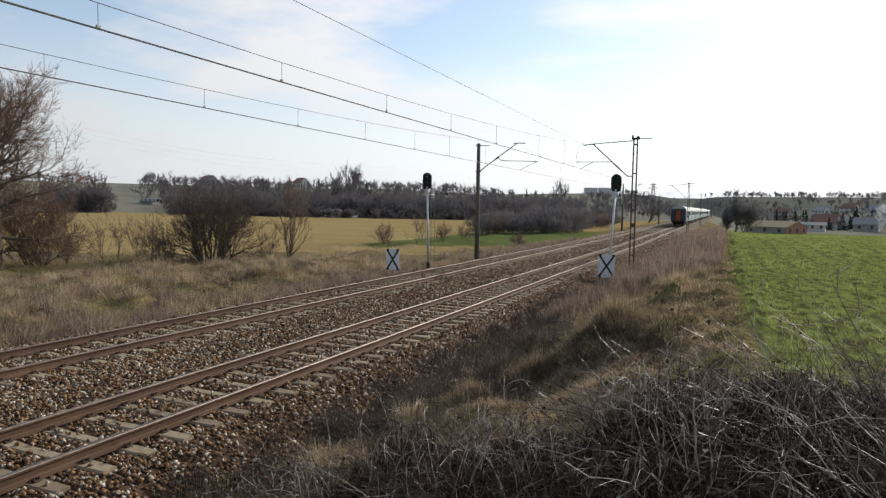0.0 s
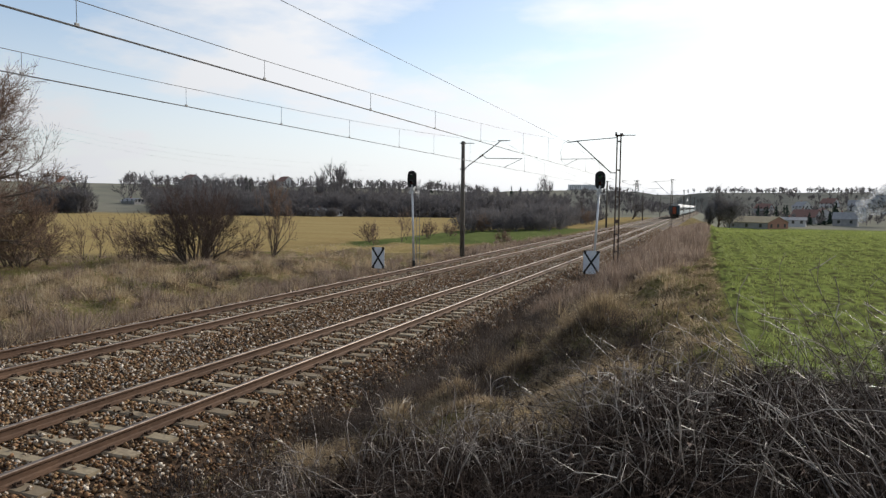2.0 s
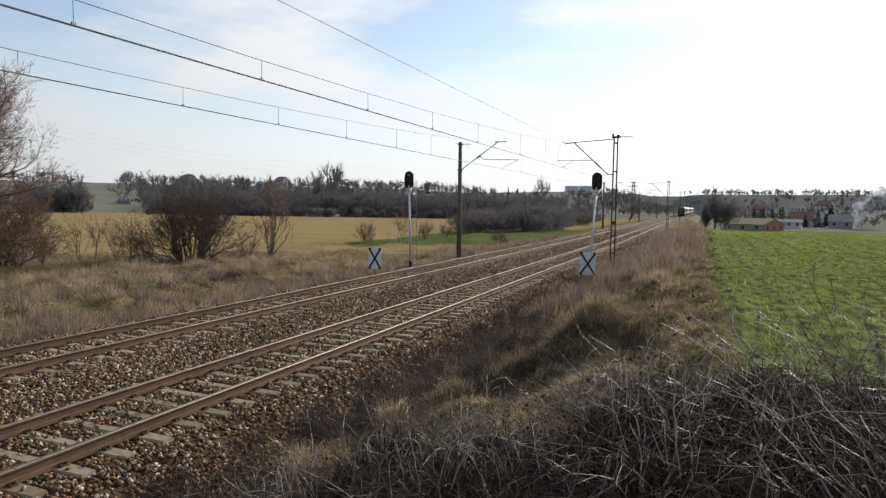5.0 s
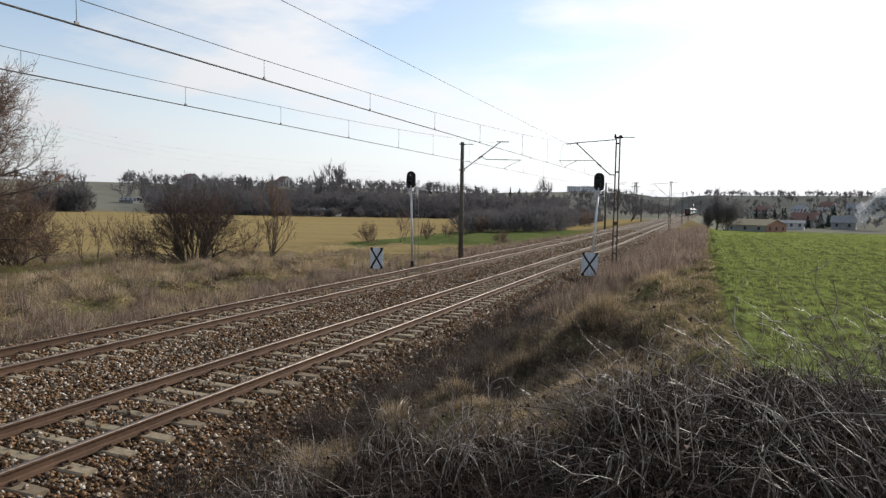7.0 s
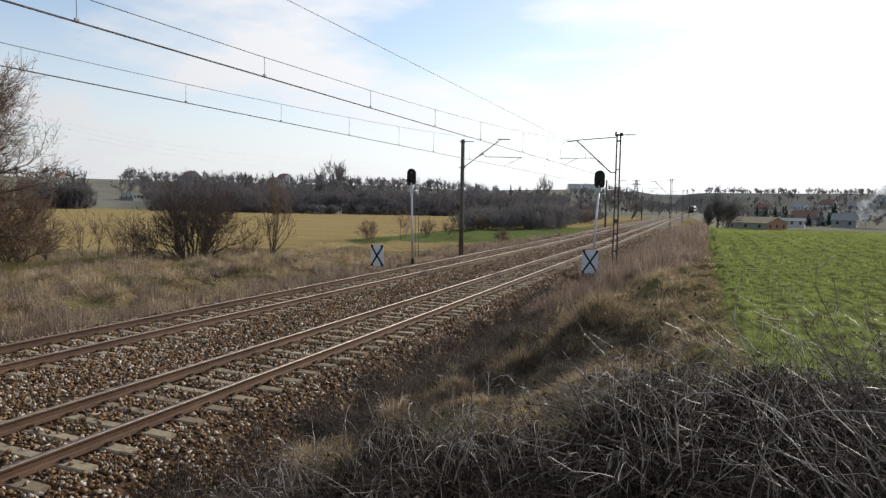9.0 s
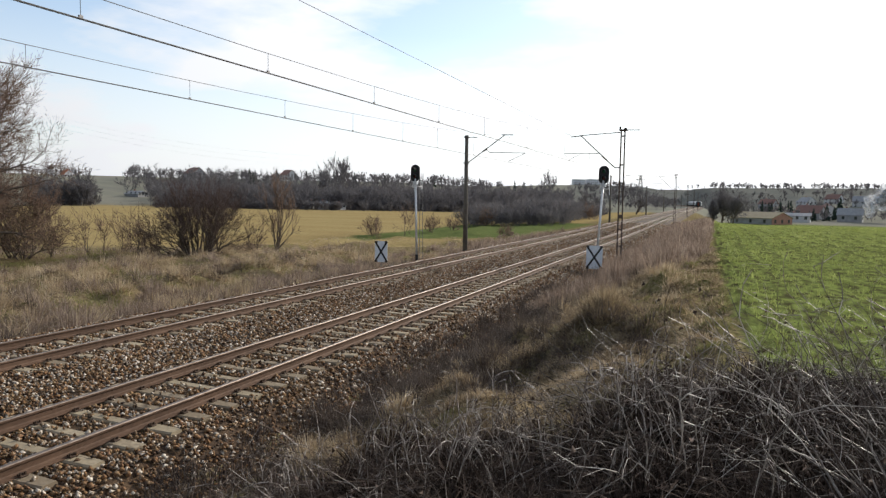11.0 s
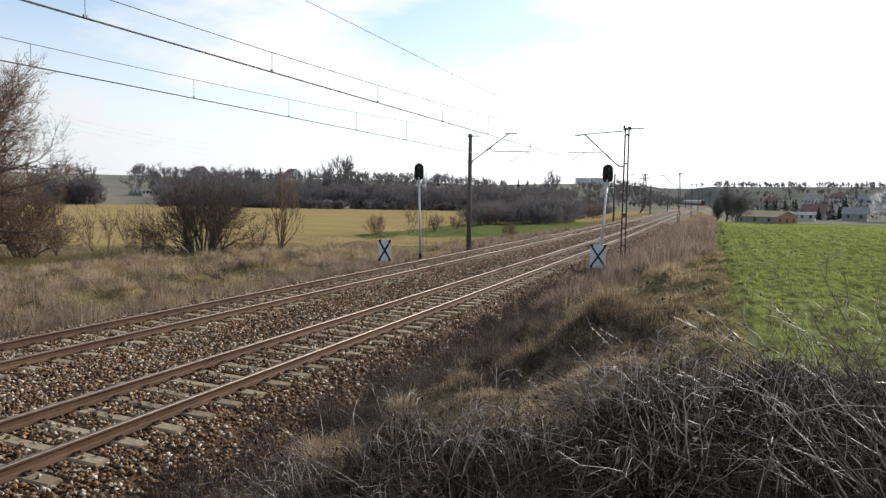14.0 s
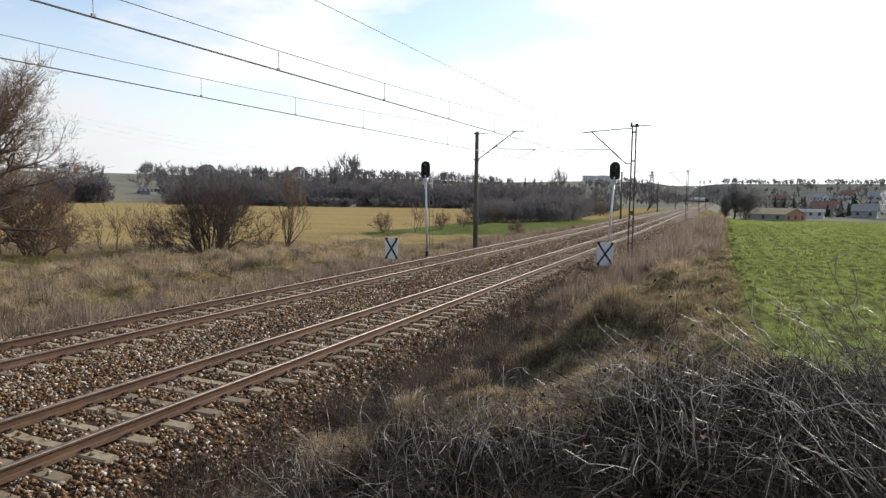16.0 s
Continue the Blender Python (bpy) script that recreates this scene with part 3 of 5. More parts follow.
# ---- signals and boards ----
def build_signal(x, y, lean_x, label, ladder):
    zb = float(ground_z(x, y))
    t = thing("light_signal", pose(x, y, zb, 0, 0, 0), label, "railway signal", "light signals")
    h = 4.45 - zb if ladder else 4.42 - zb
    lean = Vector((lean_x, 0, 0))

    def up(z):
        return Vector((lean_x * z / h, 0, z))
    bm = bmesh.new()
    tube(bm, up(-0.5), up(0.45), 0.085, sides=12)
    part("base_socket", bm, M["black"], t)
    bm = bmesh.new()
    tube(bm, up(0.4), up(h - 0.3), 0.062, 0.055, 12)
    part("pole", bm, M["pole"], t, "silver-painted steel pole", smooth=True)
    top = up(h)
    # tall rounded hood plate with two lamps
    bm = bmesh.new()
    outl = []
    for k in range(24):
        a = 2 * math.pi * k / 24
        outl.append((0.27 * math.cos(a), 0.20 * (1 if math.sin(a) > 0 else -1) + 0.27 * math.sin(a) if abs(math.sin(a)) > 1e-6 else 0))
    fr = [bm.verts.new((top.x + a, -0.03, top.z + b)) for a, b in outl]
    bk = [bm.verts.new((top.x + a * 0.97, 0.03, top.z + b * 0.97)) for a, b in outl]
    bm.faces.new(fr)
    bm.faces.new(bk[::-1])
    for k in range(24):
        bm.faces.new((fr[k], bk[k], bk[(k + 1) % 24], fr[(k + 1) % 24]))
    bmesh.ops.recalc_face_normals(bm, faces=bm.faces)
    part("background_plate", bm, M["black"], t, "black oval background plate")
    bm = bmesh.new()
    box(bm, (top.x - 0.15, 0.03, top.z - 0.36), (top.x + 0.15, 0.30, top.z + 0.36), 0.03)
    part("lamp_housing", bm, M["black"], t)
    for k, zz in enumerate((0.17, -0.17)):
        bm = bmesh.new()
        r, n = 0.115, 14
        ring = [(math.cos(a), math.sin(a)) for a in np.linspace(math.radians(-20), math.radians(200), n)]
        rows = []
        for yy, q, s in ((-0.03, 1.0, 1), (-0.27, 1.0, 1), (-0.27, 0.93, 1), (-0.03, 0.93, 1)):
            rows.append([bm.verts.new((top.x + r * q * a, yy if b < 0.5 else yy - 0.05 * (yy < -0.1), top.z + zz + r * q * b)) for a, b in ring])
        for i in range(3):
            for j in range(n - 1):
                bm.faces.new((rows[i][j], rows[i][j + 1], rows[i + 1][j + 1], rows[i + 1][j]))
        part("hood", bm, M["black"], t)
        bm = bmesh.new()
        bmesh.ops.create_uvsphere(bm, u_segments=16, v_segments=8, radius=0.1, matrix=Matrix.Translation((top.x, -0.02, top.z + zz)) @ Matrix.Diagonal((1, 0.3, 1, 1)))
        part("lens", bm, M["lens_green"] if k == 0 else M["lens_red"], t, "dark green glass lens" if k == 0 else "dark red glass lens", smooth=True)
    bm = bmesh.new()
    box(bm, (top.x - 0.11, -0.08, top.z - 0.62), (top.x + 0.11, 0.16, top.z - 0.45), 0.015)
    box(bm, (top.x - 0.16, -0.05, top.z - 0.80), (top.x - 0.05, 0.2, top.z - 0.62), 0.015)
    part("cable_box", bm, M["pole"], t, "silver-grey cable box")
    bm = bmesh.new()
    q = top + Vector((0, 0, -0.72))
    tube(bm, q + Vector((-0.22, -0.1, 0)), q + Vector((0.25, -0.1, 0)), 0.014)
    tube(bm, q + Vector((-0.22, 0.35, 0)), q + Vector((0.25, 0.35, 0)), 0.014)
    for sx in (-0.22, 0.25):
        tube(bm, q + Vector((sx, -0.1, 0)), q + Vector((sx, 0.35, 0)), 0.014)
        tube(bm, q + Vector((sx, 0.35, -0.3)), q + Vector((sx, 0.35, 0.35)), 0.012)
    part("service_bracket", bm, M["pole"], t)
    if ladder:
        bm = bmesh.new()
        a0, a1 = up(0.1) + Vector((0.13, 0.28, 0)), top + Vector((0.2, 0.30, -0.6))
        for s in (-0.13, 0.13):
            tube(bm, a0 + Vector((s * 0.3, s, 0)), a1 + Vector((s * 0.3, s, 0)), 0.014)
        for k in range(14):
            c = a0.lerp(a1, (k + 0.5) / 14)
            tube(bm, c + Vector((-0.04, -0.13, 0)), c + Vector((0.04, 0.13, 0)), 0.010, sides=5)
        part("ladder", bm, M["steel"], t)
        bm = bmesh.new()
        hoop = [top + Vector((0.12 + 0.24 * math.sin(a), 0.3 + 0.22 * math.cos(a), 0)) for a in np.linspace(0, math.pi, 8)]
        for dz in (-0.2, -0.5):
            chain(bm, [p + Vector((0, 0, dz)) for p in hoop], 0.012, 5)
        for p in hoop[1:-1:2]:
            tube(bm, p + Vector((0, 0, 0.0)), p + Vector((-0.1, 0, -0.9)), 0.012, sides=5)
        part("safety_hoop", bm, M["pole"], t)
    return t


def glass(name, c):
    return material(name, [c, tuple(k * 1.4 for k in c)], 5, 0.08, 0, 0, 0.8)


M["lens_green"], M["lens_red"] = glass("green_lens", (0.02, 0.10, 0.06)), glass("red_lens", (0.06, 0.012, 0.012))
build_signal(-7.0, 31.8, -0.14, "two-lamp light signal on silver pole with ladder beside track", True)
build_signal(2.35, 33.9, 0.28, "two-lamp light signal on a leaning silver pole beside track", False)


def build_board(x, y, w, h, zlow, rz, rx, label):
    """A white board with a black cross from corner to corner on a short post."""
    zb = float(ground_z(x, y))
    t = thing("warning_board", pose(x, y, zb, rx, 0, rz), label, "railway sign", "crossed white boards")
    lo = zlow - zb
    bm = bmesh.new()
    tube(bm, (0, 0.03, -0.4), (0, 0.03, lo + h * 0.9), 0.03)
    part("post", bm, M["steel"], t)
    bm = bmesh.new()
    box(bm, (-w / 2, -0.008, lo), (w / 2, 0.008, lo + h), 0.003)
    part("board", bm, M["white"], t, "white enamelled plate")
    d = math.atan2(h, w)
    for s in (-1, 1):
        bm = bmesh.new()
        m = Matrix.Translation((0, -0.012 - 0.002 * (s > 0), lo + h / 2)) @ Matrix.Rotation(-s * d, 4, "Y")
        ln = math.hypot(w, h) / 2 - 0.05
        box(bm, (-ln, -0.002, -0.045), (ln, 0.002, 0.045), 0, m)
        part("stripe", bm, M["black"], t, "black diagonal stripe")
    for sx in (-1, 1):
        for sz in (0, 1):
            bm = bmesh.new()
            cx, cz = sx * (w / 2 - 0.07), lo + h * sz + (0.045 if sz == 0 else -0.045)
            box(bm, (cx - 0.07, -0.0135, cz - 0.045), (cx + 0.07, -0.0095, cz + 0.045))
            part("corner_mark", bm, M["black"], t)
    return t


build_board(-6.95, 27.6, 0.66, 1.04, -0.06, 6, 0, "white board with black cross on a post beside the farther track")
build_board(2.6, 31.9, 0.78, 1.15, -0.28, 4, -4, "tilted white board with black cross beside the nearer track")


# ---- train ----
TRAIN_V, TRAIN_0 = 28.5, 131.0
COACHES = []
M.update({
    "coach": material("white_coach_paint", [(0.62, 0.65, 0.68), (0.78, 0.79, 0.80)], 3, 0.35, 0, 0.02),
    "coach_grey": material("pale_grey_coach_paint", [(0.36, 0.42, 0.45), (0.46, 0.51, 0.53)], 3, 0.4, 0, 0.02),
    "coach_blue": material("dark_teal_coach_paint", [(0.022, 0.055, 0.075), (0.04, 0.08, 0.105)], 3, 0.4, 0, 0.02),
    "coach_roof": material("light_grey_coach_roof", [(0.36, 0.37, 0.38), (0.50, 0.50, 0.50)], 2, 0.55, 0, 0.05),
    "coach_glass": material("dark_coach_glass", [(0.02, 0.025, 0.03), (0.05, 0.055, 0.06)], 2, 0.08, 0, 0, 0.8),
    "coach_under": material("dark_running_gear", [(0.012, 0.011, 0.01), (0.035, 0.03, 0.026)], 6, 0.8, 0, 0.2),
    "gangway": material("orange_red_gangway_door", [(0.24, 0.05, 0.022), (0.34, 0.08, 0.035)], 3, 0.5, 0, 0.02),
})


def coach_shell(sec, y0, y1, mat, name):
    v, f = prism(sec, y0, y1)
    return mesh_of(name, v, f, mat)


def build_coach():
    """A coach from its rear buffers at y = 0 to its front."""
    t = thing("passenger_coach", pose(0, 0, 0), "white passenger coach with dark teal end of departing train", "railway coach", "coaches of the train")
    L = 24.0
    part("lower_body", coach_shell([(-1.36, 0.95), (-1.42, 1.25), (-1.42, 1.95), (1.42, 1.95), (1.42, 1.25), (1.36, 0.95)], 0.2, L, M["coach_grey"], "lower_body"), None, t, "pale grey lower body")
    part("upper_body", coach_shell([(-1.42, 1.954), (-1.415, 3.0), (-1.33, 3.38), (1.33, 3.38), (1.415, 3.0), (1.42, 1.954)], 0.2, L, M["coach"], "upper_body"), None, t, "white upper body")
    part("roof", coach_shell([(-1.35, 3.384), (-1.15, 3.68), (-0.7, 3.93), (0, 4.05), (0.7, 3.93), (1.15, 3.68), (1.35, 3.384)], 0.12, L + 0.05, M["coach_roof"], "roof"), None, t, "light grey curved roof")
    bm = bmesh.new()
    box(bm, (-1.34, 0.05, 1.0), (1.34, 0.22, 3.45), 0.12)
    part("end_wall", bm, M["coach_blue"], t, "dark teal end wall")
    bm = bmesh.new()
    box(bm, (-0.62, -0.12, 1.05), (0.62, 0.06, 3.25), 0.06)
    part("gangway", bm, M["coach_under"], t, "black rubber gangway frame")
    bm = bmesh.new()
    box(bm, (-0.45, -0.16, 1.15), (0.45, -0.11, 3.1), 0.02)
    part("gangway_door", bm, M["gangway"], t, "orange-red end door")
    win = bmesh.new()
    box(win, (-0.01, -0.62, 2.1), (0.012, 0.62, 2.95), 0.004)
    wm = bpy.data.meshes.new("window")
    win.to_mesh(wm)
    win.free()
    wm.materials.append(M["coach_glass"])
    for k in range(11):
        for s in (-1, 1):
            part("window", wm, None, t, m=pose(s * 1.42, 2.4 + k * 1.92, 0, 0, 0, 0 if s > 0 else 180))
    dm = bmesh.new()
    box(dm, (-0.01, -0.42, 1.15), (0.02, 0.42, 3.1), 0.01)
    dme = bpy.data.meshes.new("door")
    dm.to_mesh(dme)
    dm.free()
    dme.materials.append(M["coach_grey"])
    for y in (1.0, L - 0.85):
        for s in (-1, 1):
            part("door", dme, None, t, "pale grey entrance door", m=pose(s * 1.42, y, 0, 0, 0, 0 if s > 0 else 180))
    for y in (3.0, L - 3.0):
        bm = bmesh.new()
        box(bm, (-1.1, y - 1.5, 0.45), (1.1, y + 1.5, 0.75), 0.05)
        for dy in (-1.25, 1.25):
            for x in (-0.75, 0.75):
                tube(bm, (x - 0.06, y + dy, 0.46), (x + 0.06, y + dy, 0.46), 0.46, sides=16)
        part("bogie", bm, M["coach_under"], t)
    bm = bmesh.new()
    box(bm, (-1.2, 6, 0.4), (1.2, 17, 0.95), 0.08)
    part("underframe", bm, M["coach_under"], t)
    for x in (-0.875, 0.875):
        bm = bmesh.new()
        tube(bm, (x, -0.35, 1.05), (x, -0.28, 1.05), 0.22, sides=14)
        tube(bm, (x, -0.28, 1.05), (x, 0.1, 1.05), 0.09, sides=10)
        part("buffer", bm, M["coach_under"], t)
    return t


coach = build_coach()
COACHES.append((coach, TRAIN_0))
for k in range(1, 8):
    COACHES.append((copy_thing(coach, pose(0, TRAIN_0 + 24.7 * k, 0)), TRAIN_0 + 24.7 * k))


def build_locomotive():
    t = thing("locomotive", pose(0, 0, 0), "dark teal electric locomotive at the head of the train", "locomotive")
    part("body", coach_shell([(-1.4, 1.0), (-1.48, 1.3), (-1.45, 3.2), (-1.1, 3.75), (1.1, 3.75), (1.45, 3.2), (1.48, 1.3), (1.4, 1.0)], 0.3, 15.6, M["coach_blue"], "body"), None, t)
    bm = bmesh.new()
    box(bm, (-0.9, 2, 3.75), (0.9, 14, 4.1), 0.1)
    part("roof_gear", bm, M["coach_under"], t)
    for y in (3.3, 12.6):
        bm = bmesh.new()
        box(bm, (-1.1, y - 1.8, 0.4), (1.1, y + 1.8, 0.98), 0.05)
        for dy in (-1.5, 1.5):
            for x in (-0.75, 0.75):
                tube(bm, (x - 0.06, y + dy, 0.6), (x + 0.06, y + dy, 0.6), 0.6, sides=16)
        part("bogie", bm, M["coach_under"], t)
    return t


COACHES.append((build_locomotive(), TRAIN_0 + 24.7 * 8))


# ---- plants: builders ----
M.update({
    "bark": material("dark_brown_bark", [(0.06, 0.047, 0.037), (0.15, 0.12, 0.096)], 12, 0.9, 0, 0.4),
    "twig": material("brown_winter_twigs", [(0.125, 0.085, 0.064), (0.26, 0.185, 0.142)], 3, 0.9, 0, 0, 0.1, spread=0.6, island=True, thin=0.42),
    "dark_twig": material("dark_winter_twigs", [(0.07, 0.05, 0.045), (0.14, 0.105, 0.092)], 3, 0.95, 0, 0, 0.05, spread=0.6, island=True, thin=0.3),
    # far twigs lightened towards blue-grey, with distance haze in the colour
    "wood_twig": material("hazy_grey_winter_wood", [(0.11, 0.105, 0.112), (0.195, 0.183, 0.185)], 0.05, 0.95, 0, 0, spread=0.5, island=True, thin=0.4),
    "needle": material("dark_conifer_needles", [(0.02, 0.04, 0.028), (0.045, 0.07, 0.045)], 2, 0.8, 0, 0, spread=0.5, island=True),
    "straw": material("dry_straw_grass", [(0.11, 0.078, 0.046), (0.25, 0.185, 0.108), (0.42, 0.335, 0.21)], 0.9, 0.8, 0, 0, spread=0.5, island=True, mid=(0.2, 0.8), thin=0.45),
    "red_straw": material("reddish_dry_weeds", [(0.12, 0.085, 0.066), (0.27, 0.20, 0.156), (0.46, 0.37, 0.295)], 0.5, 0.85, 0, 0, spread=0.8, island=True, mid=(0.1, 0.9), thin=0.45),
    "green_blade": material("green_crop_blades", [(0.155, 0.19, 0.05), (0.29, 0.335, 0.092), (0.41, 0.455, 0.15)], 0.4, 0.6, 0, 0, spread=0.7, island=True, mid=(0.1, 0.9), thin=0.45),
    "moss_blade": material("dull_green_grass", [(0.115, 0.122, 0.036), (0.21, 0.21, 0.068), (0.32, 0.285, 0.115)], 0.6, 0.75, 0, 0, spread=0.7, island=True, mid=(0.1, 0.9), thin=0.45),
    "dark_weed": material("dark_rotten_weeds", [(0.035, 0.026, 0.022), (0.085, 0.064, 0.052), (0.17, 0.132, 0.105)], 0.9, 0.8, 0, 0, spread=0.7, island=True, mid=(0.1, 0.9), thin=0.25),
    "bramble": material("dark_bramble_stems", [(0.030, 0.020, 0.016), (0.072, 0.050, 0.040), (0.17, 0.125, 0.10)], 5, 0.6, 0, 0, 0.2, spread=0.7, island=True, mid=(0.1, 0.9)),
    "pale_stem": material("pale_dead_stems", [(0.13, 0.10, 0.082), (0.36, 0.30, 0.25), (0.62, 0.56, 0.49)], 6, 0.36, 0, 0, 0.5, spread=0.8, island=True, mid=(0.1, 0.9)),
    "rod": material("grey_brown_rods", [(0.045, 0.032, 0.026), (0.17, 0.13, 0.105), (0.48, 0.42, 0.36)], 4, 0.45, 0, 0, 0.5, spread=0.8, island=True, mid=(0.1, 0.9)),
    "pale_straw": material("pale_bleached_grass", [(0.22, 0.155, 0.092), (0.46, 0.35, 0.215), (0.66, 0.55, 0.385)], 0.9, 0.8, 0, 0, spread=0.5, island=True, mid=(0.2, 0.8), thin=0.45),
    "litter": material("shade_dark_litter", [(0.022, 0.015, 0.011), (0.075, 0.052, 0.040)], 5, 0.9, 0, 0, 0.1, spread=0.6, island=True),
    "dead_leaf": material("curled_dead_leaves", [(0.035, 0.02, 0.014), (0.085, 0.05, 0.033)], 9, 0.8, 0, 0.2, spread=0.6, island=True),
})


def tubes_mesh(name, seg, sides, mat):
    """Tapered bars out of rows x0 y0 z0 x1 y1 z1 r0 r1."""
    s = np.asarray(seg, float)
    p, q, r0, r1 = s[:, 0:3], s[:, 3:6], s[:, 6], s[:, 7]
    d = q - p
    d = d / np.maximum(np.linalg.norm(d, axis=1, keepdims=True), 1e-9)
    ref = np.where(np.abs(d[:, 2:3]) > 0.9, np.array([[1.0, 0, 0]]), np.array([[0, 0, 1.0]]))
    u = np.cross(d, ref)
    u /= np.linalg.norm(u, axis=1, keepdims=True)
    w = np.cross(d, u)
    n = len(s)
    if sides == 1:
        ro = np.random.RandomState(n).uniform(0, 6.283, n)[:, None]
        u = u * np.cos(ro) + w * np.sin(ro)
    if sides == 1:      # a flat sliver, for twigs too thin to have sides
        v = np.stack([p - u * r0[:, None], p + u * r0[:, None], q + u * r1[:, None], q - u * r1[:, None]], 1).reshape(-1, 3)
        i = np.arange(n) * 4
        return fast_mesh(name, v, np.concatenate([np.stack([i, i + 1, i + 2], 1), np.stack([i, i + 2, i + 3], 1)]), mat)
    ring = []
    for k in range(sides):
        a = 2 * math.pi * k / sides
        o = u * math.cos(a) + w * math.sin(a)
        ring += [p + o * r0[:, None], q + o * r1[:, None]]
    v = np.stack(ring, 1).reshape(-1, 3)
    i = np.arange(n) * 2 * sides
    tri = []
    for k in range(sides):
        a, c = 2 * k, 2 * ((k + 1) % sides)
        tri += [np.stack([i + a, i + c, i + c + 1], 1), np.stack([i + a, i + c + 1, i + a + 1], 1)]
    me = fast_mesh(name, v, np.concatenate(tri), mat)
    if sides > 4:
        me.shade_smooth()
    return me


def grow(rs, base, direct, length, radius, depth, out, spread=0.6, kids=(3, 5), droop=0.0, bendy=0.16, shrink=0.68, parts=5):
    """A limb with its side limbs, out[depth] takes its bars."""
    p, d = np.array(base, float), np.array(direct, float)
    d /= np.linalg.norm(d)
    n = parts if depth > 0 else 2
    marks = []
    for k in range(n):
        d = d + rs.normal(0, bendy, 3) + np.array([0, 0, 0.08 - droop])
        d /= np.linalg.norm(d)
        q = p + d * length / n
        ra, rb = radius * (1 - 0.75 * k / n), radius * (1 - 0.75 * (k + 1) / n)
        out[depth].append((*p, *q, ra, rb))
        p = q
        marks.append((p.copy(), d.copy(), rb, (k + 1) / n))
    if depth == 0:
        return
    for k in range(rs.randint(kids[0], kids[1] + 1)):
        i = rs.randint(0, n)
        q, e, r, f = marks[i]
        side = rs.normal(0, 1, 3)
        side -= e * side.dot(e)
        side /= np.linalg.norm(side) + 1e-9
        a = spread * rs.uniform(0.6, 1.3)
        grow(rs, q, e * math.cos(a) + side * math.sin(a), length * shrink * rs.uniform(0.7, 1.15) * (1.15 - 0.3 * f), max(r * 0.72, 0.004), depth - 1, out, spread, kids, droop, bendy, shrink, parts)
    q, e, r, f = marks[-1]
    grow(rs, q, e, length * shrink, r, depth - 1, out, spread, kids, droop, bendy, shrink, parts)


def build_tree(name, x, y, height, seed, label, category="tree", stems=1, lean=0.25, depth=4, spread=0.6, kids=(3, 5), thin=0.009, trunk=0.3, group="", droop=0.0, first=0.36, turn=0.0, flare=0.0, thick=1.0, radius=0.0, crown="twig"):
    """A leafless tree or bush: trunk with limbs, and a crown of twigs, scaled to its height."""
    rs = np.random.RandomState(seed)
    out = [[] for _ in range(depth + 1)]
    for k in range(stems):
        a = 2 * math.pi * k / stems + rs.uniform(-0.4, 0.4) + turn
        tilt = lean * (0.1 + 1.2 * rs.uniform() ** 0.6) if stems > 1 else lean * 0.3
        grow(rs, (0.12 * stems ** 0.5 * math.cos(a) * flare, 0.12 * stems ** 0.5 * math.sin(a) * flare, -0.2), (math.cos(a) * tilt, math.sin(a) * tilt, 1), height * first, trunk * (1 if stems == 1 else rs.uniform(0.6, 1)), depth, out, spread, kids, droop)
    allz = max(max(s[5] for s in o) for o in out if o)
    sc = height / allz
    t = thing(name, at(x, y), label, category, group)
    thick_seg = np.array([s for o in out[2:] for s in o])
    fine = np.array([s for o in out[:2] for s in o])
    far = np.percentile(np.hypot(fine[:, 3], fine[:, 4]), 93) * sc
    wide = radius / far if radius else 1.0
    for arr, low in ((thick_seg, thin * 1.3), (fine, thin)):
        arr[:, :6] *= sc
        for o in (0, 3):
            arr[:, o:o + 2] *= wide
        arr[:, 6:] = np.maximum(arr[:, 6:] * thick, low)
    part("trunk", tubes_mesh("trunk", thick_seg, 5, M["bark"]), None, t, "dark brown trunk and limbs")
    part("crown", tubes_mesh("crown", fine, 1, M[crown]), None, t, "bare brown winter twigs")
    return t


def blades(name, x, y, h, wid, mat, seed, lean=0.35, bentover=0.5, z0=None, label="", category="grass", curl=True, way=None):
    """Grass: bent tapering blades at the given places."""
    rs = np.random.RandomState(seed)
    n = len(x)
    z = ground_z(x, y) - 0.03 if z0 is None else z0
    a, b = rs.uniform(0, 6.283, n) if way is None else way, rs.uniform(0, 6.283, n)
    le = np.abs(rs.normal(0, lean, n))
    dx, dy = np.cos(a) * le, np.sin(a) * le
    ux, uy = np.cos(b) * wid / 2, np.sin(b) * wid / 2
    p = np.stack([x, y, z], 1)
    side = np.stack([ux, uy, 0 * ux], 1)
    mid = p + np.stack([dx * h * 0.5, dy * h * 0.5, h * 0.6], 1)
    tip = p + np.stack([dx * h * (1 + bentover), dy * h * (1 + bentover), h * np.maximum(0.35, 1 - 0.45 * le)], 1)
    if curl:
        v = np.stack([p - side, p + side, mid + side * 0.75, mid - side * 0.75, tip], 1).reshape(-1, 3)
        i = np.arange(n) * 5
        tri = np.concatenate([np.stack([i, i + 1, i + 2], 1), np.stack([i, i + 2, i + 3], 1), np.stack([i + 3, i + 2, i + 4], 1)])
    else:
        v = np.stack([p - side, p + side, tip], 1).reshape(-1, 3)
        i = np.arange(n) * 3
        tri = np.stack([i, i + 1, i + 2], 1)
    ob = new(name, fast_mesh(name, v, tri, mat))
    return tagged(ob, label, category, kind="stuff")


